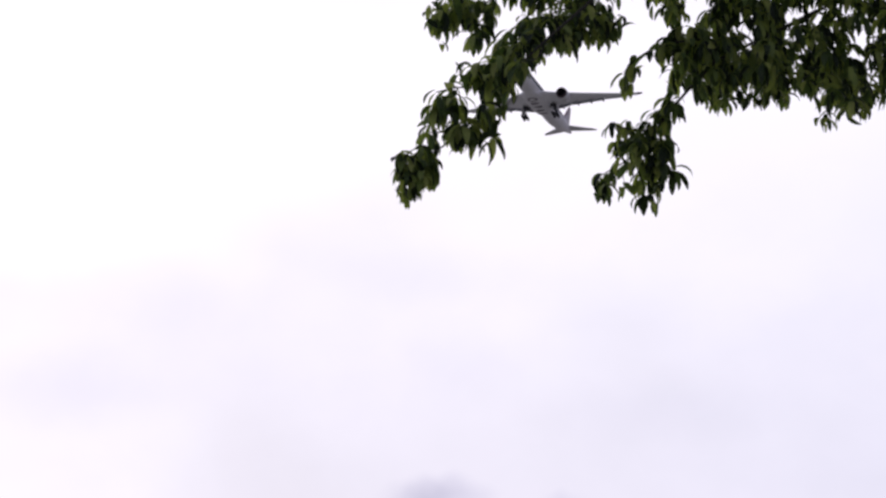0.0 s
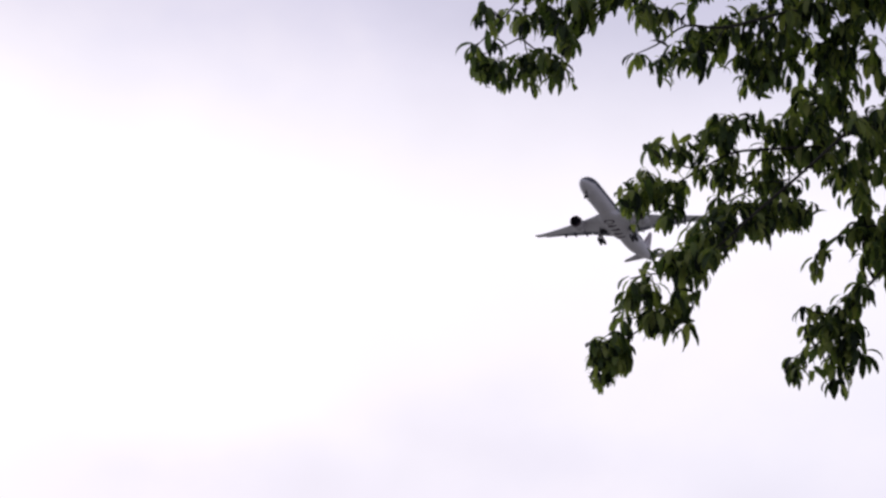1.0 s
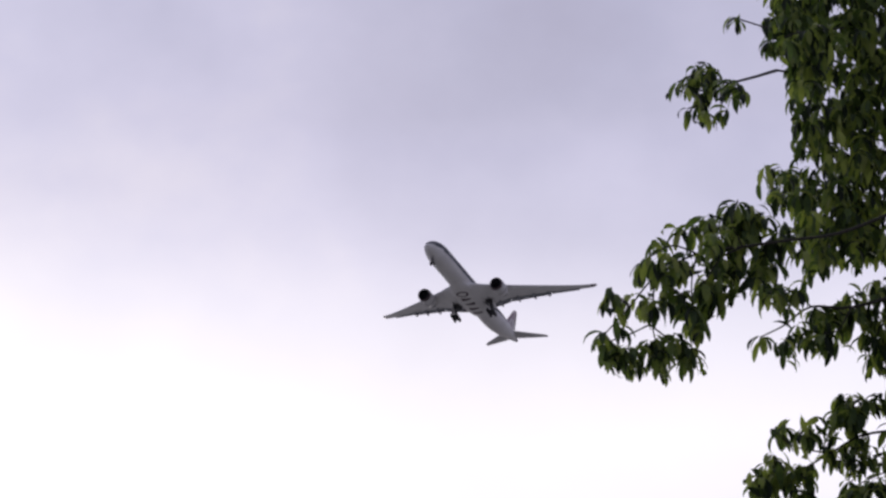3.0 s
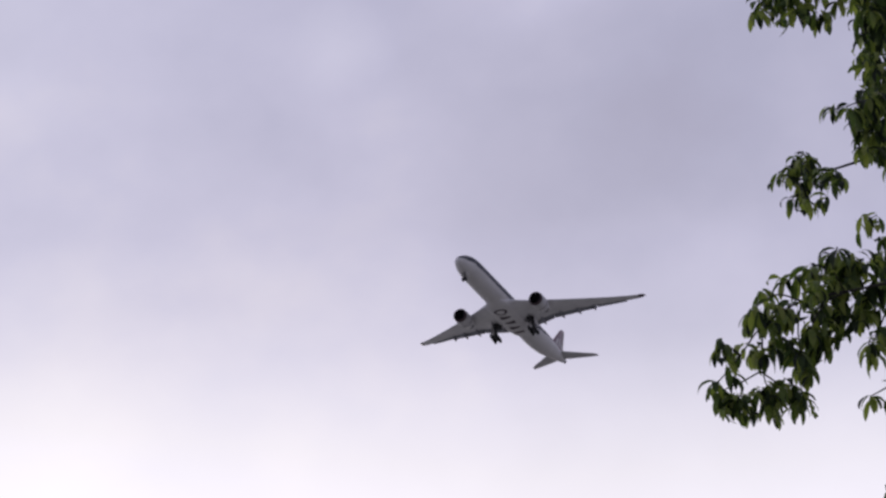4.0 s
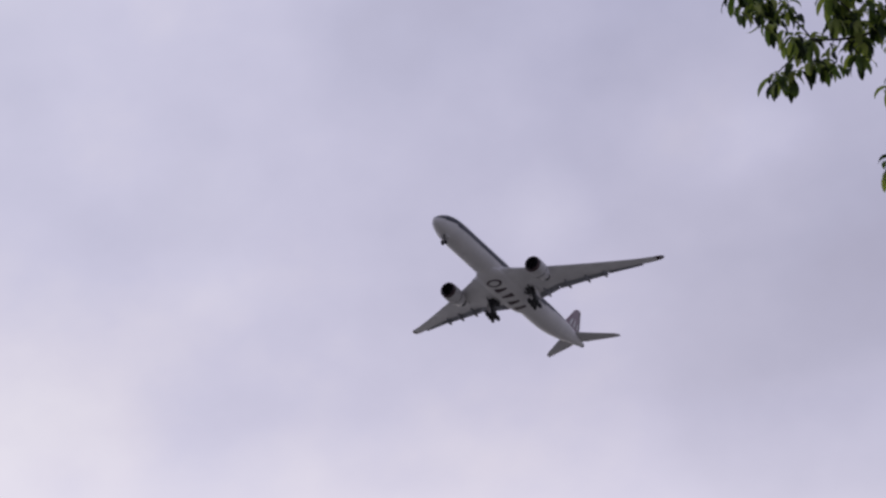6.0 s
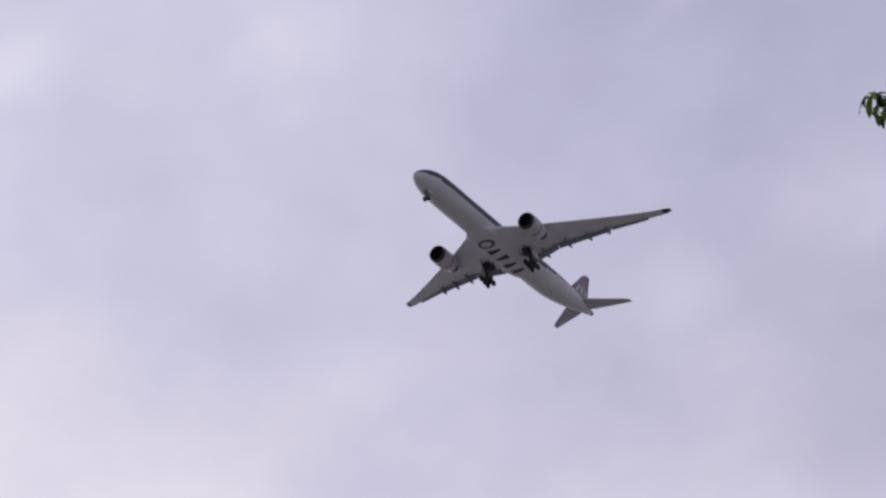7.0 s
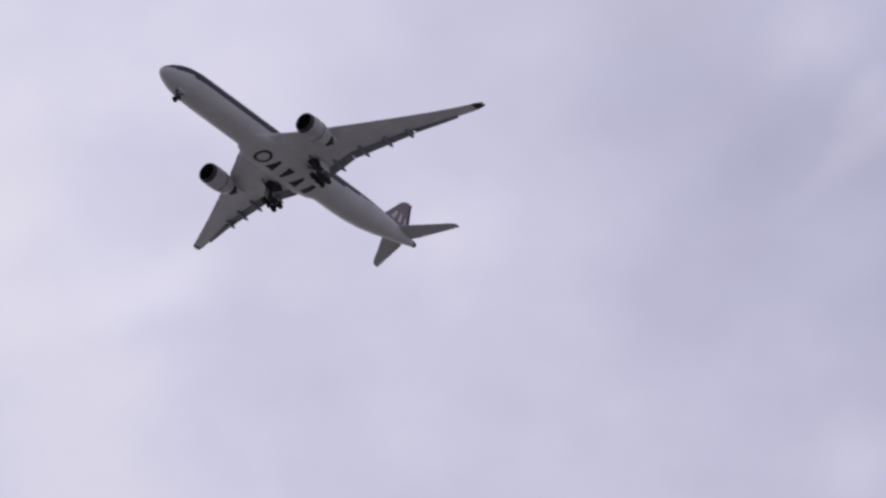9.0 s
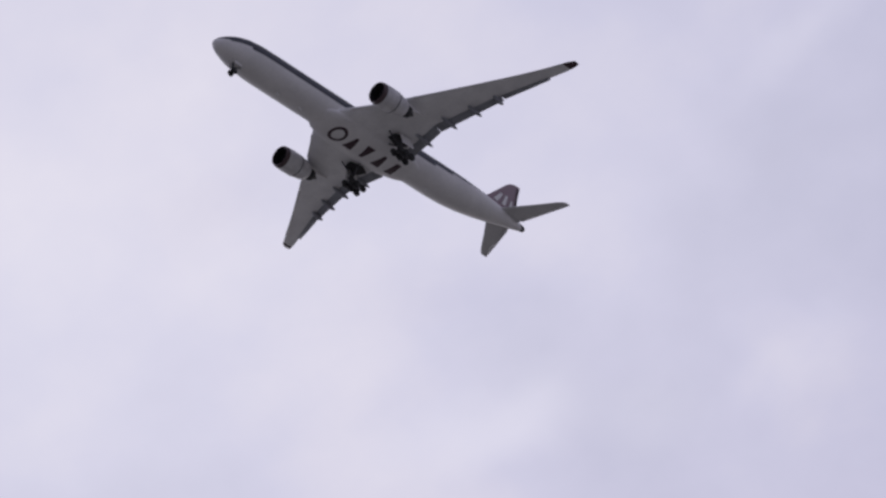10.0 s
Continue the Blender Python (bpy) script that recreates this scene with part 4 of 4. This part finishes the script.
CHINKS_HIGH = (
    (2.575, 6.439, 0.009), (2.628, 6.44, 0.009), (2.61, 6.387, 0.006), (2.375, 6.377, 0.01), (2.317, 6.343, 0.009), (2.294, 6.362, 0.009), (2.25, 6.296, 0.008), (2.234, 6.356, 0.009),
    (2.29, 6.448, 0.009), (2.299, 6.124, 0.009), (2.795, 6.152, 0.012), (2.764, 6.101, 0.008), (2.504, 6.018, 0.013), (2.466, 6.002, 0.009), (2.371, 5.946, 0.012), (2.323, 5.956, 0.021),
    (2.355, 6.016, 0.009), (2.549, 6.03, 0.008), (2.624, 6.05, 0.009), (2.669, 5.904, 0.014), (2.665, 5.837, 0.009), (2.577, 5.74, 0.009), (2.405, 5.813, 0.012), (2.643, 5.771, 0.009),
    (2.745, 5.943, 0.009), (2.762, 5.837, 0.008), (2.582, 5.664, 0.008), (2.047, 6.046, 0.009), (1.961, 6.119, 0.009), (1.988, 6.035, 0.008),
)
TRUNK = Vector((4.6, 10.6, 0))


def leaf_template(arch, fold):
    """A long blunt leaf, 1 long, that leaves its stalk outward and arches over to hang: 8 stations of edge, midrib, edge."""
    verts, faces, y, z, last = [], [], 0.0, 0.0, 0.0
    for k, (s, w) in enumerate(((0.0, 0.008), (0.08, 0.014), (0.18, 0.075), (0.34, 0.125), (0.55, 0.145), (0.75, 0.12), (0.91, 0.06), (1.0, 0.006))):
        a = arch * (1 - (s + last) / 2)
        y, z, last = y + (s - last) * math.sin(a), z - (s - last) * math.cos(a), s
        for e in (-1, 0, 1):
            verts.append((e * w, y + fold * w * abs(e) * math.cos(a), z + fold * w * abs(e) * math.sin(a)))
        if k:
            b = 3 * (k - 1)
            faces += [(b, b + 1, b + 4, b + 3), (b + 1, b + 2, b + 5, b + 4)]
    return np.array(verts), faces


LEAVES = [leaf_template(a, f) for a, f in ((0.6, 0.35), (1.35, 0.25), (1.0, 0.45), (2.0, 0.3))]


def inside(edge, x, z):
    hit, (px, pz) = False, edge[-1]
    for ex, ez in edge:
        if (ez > z) != (pz > z) and x < (px - ex) * (z - ez) / (pz - ez) + ex:
            hit = not hit
        px, pz = ex, ez
    return hit


def leaf_mass(outline, rng, cover, thick, gap=0.0, sizes=(0.052, 0.088), tufts=0.72):
    """Drooping leaves that fill an outline to a depth: stalk point, turn, size and kind of each."""
    y0, edge = outline
    xs, zs = zip(*edge)
    x0, x1, z0, z1 = min(xs), max(xs), min(zs), max(zs)
    tries = int(cover * (x1 - x0) * (z1 - z0) / 0.00105)
    frames = []
    for _ in range(tries):
        x, z = rng.uniform(x0, x1), rng.uniform(z0, z1)
        if not inside(edge, x, z):
            continue
        if gap and noise.noise((x * 11, y0, z * 13)) < gap - 0.75:
            continue
        # depth runs along the sight line from an eye at (0, 0, 1.6)
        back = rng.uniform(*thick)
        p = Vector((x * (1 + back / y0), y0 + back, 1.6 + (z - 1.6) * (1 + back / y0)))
        if rng.random() < 0.14:
            frames += whorl(p, rng, rng.randint(5, 8), sizes, outline)
            continue
        if rng.random() < tufts:
            continue
        size = rng.uniform(*sizes)
        fan = rng.uniform(0.0, 0.55) if rng.random() < 0.86 else rng.uniform(0.55, 1.5)
        turn = rng.uniform(0, 2 * math.pi)
        d = Vector((math.sin(fan) * math.cos(turn), math.sin(fan) * math.sin(turn), -math.cos(fan)))
        reach = d * size * 0.95
        if not inside(edge, x + reach.x * 0.66, z + reach.z * 0.66):
            continue
        n = Matrix.Rotation(rng.uniform(0, 2 * math.pi), 3, d) @ d.orthogonal().normalized()
        u = n.cross(-d).normalized()
        frames.append((p - TRUNK, Matrix((u, n, -d)).transposed(), size, rng.randrange(4)))
    return frames


def whorl(p, rng, count, sizes=(0.055, 0.09), test=None):
    """A tuft at a shoot's end: leaves that spring outward all round and arch over to hang."""
    frames, start = [], rng.uniform(0, 2 * math.pi)
    for i in range(count):
        kind = rng.choice((0, 1, 1, 2, 2, 3))
        size = rng.uniform(*sizes)
        m = Matrix.Rotation(start + 2 * math.pi * (i + rng.uniform(-0.3, 0.3)) / count, 3, "Z") @ Matrix.Rotation(rng.uniform(-0.35, 0.3), 3, "X")
        tip = p + m @ Vector(LEAVES[kind][0][-2]) * size * 0.7
        if test:
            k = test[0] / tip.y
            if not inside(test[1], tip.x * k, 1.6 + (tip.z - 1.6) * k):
                continue
        frames.append((p + Vector((0, 0, rng.uniform(-0.012, 0.008))) - TRUNK, m, size, kind))
    return frames


def build_tree():
    rng = random.Random(11)
    tree = new("tree")
    tree.matrix_basis = pose(*TRUNK)
    tagged(tree, "leafy broadleaf tree with long drooping green leaves", "tree")
    local = lambda p: Vector(p) - TRUNK

    # trunk with a flared foot
    path = smooth_path([(0, 0, -0.15), (0.03, 0.02, 0.5), (-0.02, 0.05, 2.0), (0.05, 0.0, 4.0), (-0.05, 0.06, 6.2), (0.0, 0.1, 8.8)], 5)
    radii = [0.30 * (1 - 0.72 * i / len(path)) + 0.16 * math.exp(-i / 1.6) for i in range(len(path))]
    rings = []
    for i, (p, r) in enumerate(zip(path, radii)):
        rings.append([p + Vector((math.cos(a), math.sin(a), 0)) * r * (1 + 0.06 * math.sin(5 * a + i) + 0.03 * math.sin(11 * a)) for a in np.linspace(0, 2 * math.pi, 25)[:-1]])
    v, f = loft(rings)
    part("trunk", mesh_of("trunk", v, f, M_BARK), tree, "grey-brown furrowed trunk")

    templates = [mesh_of("leaf", v, f, M_LEAF) for v, f in LEAVES]

    chinks = np.array(CHINKS_LOW + CHINKS_HIGH)

    def open_to_sky(p, m, size, kind):
        for k in (10, 16):
            q = p + TRUNK + m @ Vector(LEAVES[kind][0][k]) * size
            x, z = q.x * 10 / q.y, 1.6 + (q.z - 1.6) * 10 / q.y
            if (np.hypot(chinks[:, 0] - x, chinks[:, 1] - z) < chinks[:, 2] + 0.005).any():
                return True
        return False

    def hang(frames, holder, singles):
        """Leaves under a holder: an even share of them as single parts, the rest as one mass."""
        frames = [leaf for leaf in frames if not open_to_sky(*leaf)]
        step = max(1, len(frames) // singles) if singles else len(frames) + 1
        verts, faces, base = [], [], 0
        for i, (p, m, size, kind) in enumerate(frames):
            if singles and i % step == 0 and i // step < singles:
                part("leaf", templates[kind], holder, at=Matrix.Translation(p) @ m.to_4x4() @ Matrix.Scale(size, 4))
                continue
            tv, tf = LEAVES[kind]
            verts.append(tv * size @ np.array(m).T + np.array(p))
            faces += [tuple(base + k for k in face) for face in tf]
            base += len(tv)
        part("foliage", mesh_of("foliage", np.concatenate(verts).tolist(), faces, M_FOLIAGE), holder, "dense mass of drooping green leaves", kind="stuff")

    swaying = {}
    limbs = (("low", LOW_LIMB, 6.3, (LOW_TIP, LOW_EDGE, FORK_EDGE, SPRIG_EDGE, BRIDGE_EDGE), 45), ("upper", UPPER_LIMB, 6.5, (UPPER_EDGE, UPPER_TIP, UPPER_TOP), 40), ("side", SIDE_LIMB, 6.1, (SIDE_EDGE, SIDE_TIP), 35),
             ("main", MAIN_LIMB, 6.9, (MAIN_EDGE, MAIN_TOP, ARCH_EDGE, STRAY_EDGE), 60), ("mid", MID_LIMB, 6.7, (MID_EDGE,), 30), ("lone", LONE_TWIG, 7.2, (LONE_EDGE, PAIR_EDGE, SPRAY_EDGE), 30),
             ("high", HIGH_LIMB, 7.4, (HIGH_EDGE, BUD_EDGE, HOOK_EDGE, SPUR_EDGE), 25), ("top", TOP_LIMB, 7.7, (TOP_EDGE,), 30))
    for seed, (key, twigs, fork, outlines, singles) in enumerate(limbs):
        rng = random.Random(20 + seed)
        tip = local(twigs[0][0])
        root = Vector((-0.02, 0.05, fork))
        mid = root.lerp(tip, 0.55) + Vector((0, 0.75, 0.22))
        v, f = tube(smooth_path([root, root.lerp(mid, 0.5) + Vector((0, 0.1, 0.1)), mid, tip], 5), 0.024, 0.004, 8)
        limb = part("limb", mesh_of("limb", v, f, M_BARK), tree)
        for k, twig in enumerate(twigs):
            p = smooth_path([local(a) for a in twig], 4)
            v, f = tube(p, 0.0055 if k == 0 else 0.003, 0.002, 6)
            part("twig", mesh_of("twig", v, f, M_TWIG), limb)
        frames = []
        if key in ("main", "mid", "low", "upper"):
            for s in np.linspace(0.42, 0.98, 16):
                q = mid.lerp(tip, s) + TRUNK
                frames += whorl(q + Vector((rng.uniform(-0.03, 0.03), rng.uniform(-0.1, 0.02), rng.uniform(-0.01, 0.05))), rng, 7)
        for twig in twigs:
            frames += whorl(Vector(twig[-1]), rng, 3 if key in ("lone", "high") else 7)
        for outline in outlines:
            full = outline in (LOW_TIP, SIDE_TIP, LONE_EDGE)
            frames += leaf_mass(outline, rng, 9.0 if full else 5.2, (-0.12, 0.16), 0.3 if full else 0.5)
        hang(frames, limb, singles)
        swaying[key] = limb
    frames = []
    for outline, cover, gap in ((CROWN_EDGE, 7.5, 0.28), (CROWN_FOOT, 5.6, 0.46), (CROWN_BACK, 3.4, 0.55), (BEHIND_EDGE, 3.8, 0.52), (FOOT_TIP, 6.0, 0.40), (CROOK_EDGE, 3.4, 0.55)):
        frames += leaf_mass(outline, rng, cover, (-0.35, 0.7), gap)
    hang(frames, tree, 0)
    build_unseen_crown(tree)
    return swaying


def build_unseen_crown(tree):
    """The crown's unseen far and upper side, added partly to shade the leaves: limbs from the trunk that end in clumps
    of drooping leaves.
    """
    rng = random.Random(5)
    spread = np.random.RandomState(5)
    leaf = np.array([(0, 0, 0), (-0.12, 0.14, -0.36), (0.12, 0.14, -0.36), (-0.12, 0.16, -0.7), (0.12, 0.16, -0.7), (0, 0.1, -1.0)])
    clumps = []
    for k in range(34):
        turn = radians(-112 + 224 * ((k * 0.618) % 1.0))
        z0 = 4.4 + 4.2 * k / 33
        reach = rng.uniform(1.5, 2.7) * (1.0 - 0.35 * max(0, (z0 - 7.2) / 1.5))
        way = Vector((math.cos(turn), math.sin(turn), 0))
        root = Vector((0, 0.06, z0))
        tip = root + way * reach + Vector((0, 0, rng.uniform(0.2, 1.1)))
        mid = root.lerp(tip, 0.5) + Vector((rng.uniform(-0.15, 0.15), rng.uniform(-0.15, 0.15), 0.22))
        if (tip + TRUNK).x < 0.35 * (tip + TRUNK).y + 0.2 and tip.z < 8.6:
            continue
        path = smooth_path([root, mid, tip], 5)
        v, f = tube(path, 0.05, 0.008, 8)
        limb = part("limb", mesh_of("limb", v, f, M_BARK), tree)
        for q in path[3:]:
            for _ in range(5):
                p = q + Vector((rng.gauss(0, 0.32), rng.gauss(0, 0.32), rng.gauss(0, 0.26)))
                if (p + TRUNK).x > 0.335 * (p + TRUNK).y + 0.3:
                    clumps.append((p, rng.uniform(0.14, 0.27)))
    centres = np.array([tuple(p) for p, r in clumps])
    radii = np.array([r for p, r in clumps])
    pick = spread.randint(0, len(clumps), 64000)
    ball = spread.normal(size=(len(pick), 3))
    ball /= np.linalg.norm(ball, axis=1)[:, None]
    at = centres[pick] + ball * (radii[pick] * spread.uniform(0.35, 1.0, len(pick)) ** 0.5)[:, None] * np.array((1.15, 1.15, 0.8))
    size, turn, tilt = spread.uniform(0.065, 0.11, len(pick)), spread.uniform(0, 2 * math.pi, len(pick)), spread.normal(0.35, 0.4, len(pick))
    x, y, z = leaf[:, 0][None, :], leaf[:, 1][None, :], leaf[:, 2][None, :]
    y, z = y * np.cos(tilt)[:, None] - z * np.sin(tilt)[:, None], y * np.sin(tilt)[:, None] + z * np.cos(tilt)[:, None]
    x, y = x * np.cos(turn)[:, None] - y * np.sin(turn)[:, None], x * np.sin(turn)[:, None] + y * np.cos(turn)[:, None]
    verts = np.stack((x, y, z), axis=2) * size[:, None, None] + at[:, None, :]
    base = (np.arange(len(pick)) * len(leaf))[:, None]
    faces = [tuple(q) for rows in (base + np.array((0, 1, 2)), base + np.array((1, 3, 4, 2)), base + np.array((3, 5, 4))) for q in rows.tolist()]
    part("foliage", mesh_of("foliage", verts.reshape(-1, 3).tolist(), faces, M_FOLIAGE), tree, "unseen rest of the leafy crown round the trunk, added partly for shade", kind="stuff")


limbs_in_wind = build_tree()


def motions():
    # the airliner on its straight approach
    walk(airliner, [
        (0.0, pose(205.8, 1061.0, 381.4, 0, -3.4, 242.0)),
        (1.0, pose(175.4, 995.3, 377.6, 0, -3.4, 242.0)),
        (2.0, pose(145.0, 929.7, 373.8, 0, -3.4, 242.0)),
        (3.0, pose(114.6, 864.0, 370.0, 0, -3.4, 242.0)),
        (4.0, pose(84.2, 798.3, 366.2, 0, -3.4, 242.0)),
        (5.0, pose(53.8, 732.7, 362.3, 0, -3.4, 242.0)),
        (6.0, pose(23.4, 667.0, 358.5, 0, -3.4, 242.0)),
        (7.0, pose(-7.0, 601.3, 354.7, 0, -3.4, 242.0)),
        (8.0, pose(-37.4, 535.6, 350.9, 0, -3.4, 242.0)),
        (9.0, pose(-67.8, 470.0, 347.1, 0, -3.4, 242.0)),
        (10.0, pose(-98.2, 404.3, 343.3, 0, -3.4, 242.0))])
    # limbs lifting and dropping in the wind
    lifts = {
        "main": ((0, -0.010), (1.0, -0.010), (1.5, 0.025), (2.0, -0.008), (2.8, 0.0), (3.2, 0.0), (4.3, 0.072), (4.5, 0.042), (5.0, 0.0), (7.0, 0.02), (10.0, 0.03)),
        "lone": ((0, 0.0), (2.8, 0.0), (3.2, 0.0), (4.3, -0.075), (4.5, -0.057), (6.0, -0.03), (10.0, -0.04)),
        "side": ((0, -0.022), (0.5, -0.022), (0.9, -0.004), (1.5, -0.022), (2.0, -0.02), (2.6, 0.0), (10.0, 0.0)),
        "upper": ((0, -0.03), (0.5, -0.014), (0.9, 0.0), (10.0, 0.0)),
        "low": ((0, -0.016), (0.5, -0.022), (0.9, -0.006), (1.5, -0.035), (2.0, -0.018), (2.5, 0.0), (4.0, 0.01), (10.0, 0.0)),
    }
    for key, rows in lifts.items():
        walk(limbs_in_wind[key], [(t, pose(0, 0, dz)) for t, dz in rows])
    walk(limbs_in_wind["high"], [(t, pose(dx, 0, 0)) for t, dx in ((0, 0.11), (3.2, 0.11), (4.3, 0), (10.0, 0))])
    walk(limbs_in_wind["top"], [(t, pose(dx, 0, dz)) for t, dx, dz in ((0, 0.02, 0.03), (4.5, 0.02, 0.03), (5.0, 0, 0), (5.6, 0, 0), (7.0, 0.035, -0.09), (8.0, 0.028, -0.14), (10.0, 0.03, -0.1))])


motions()
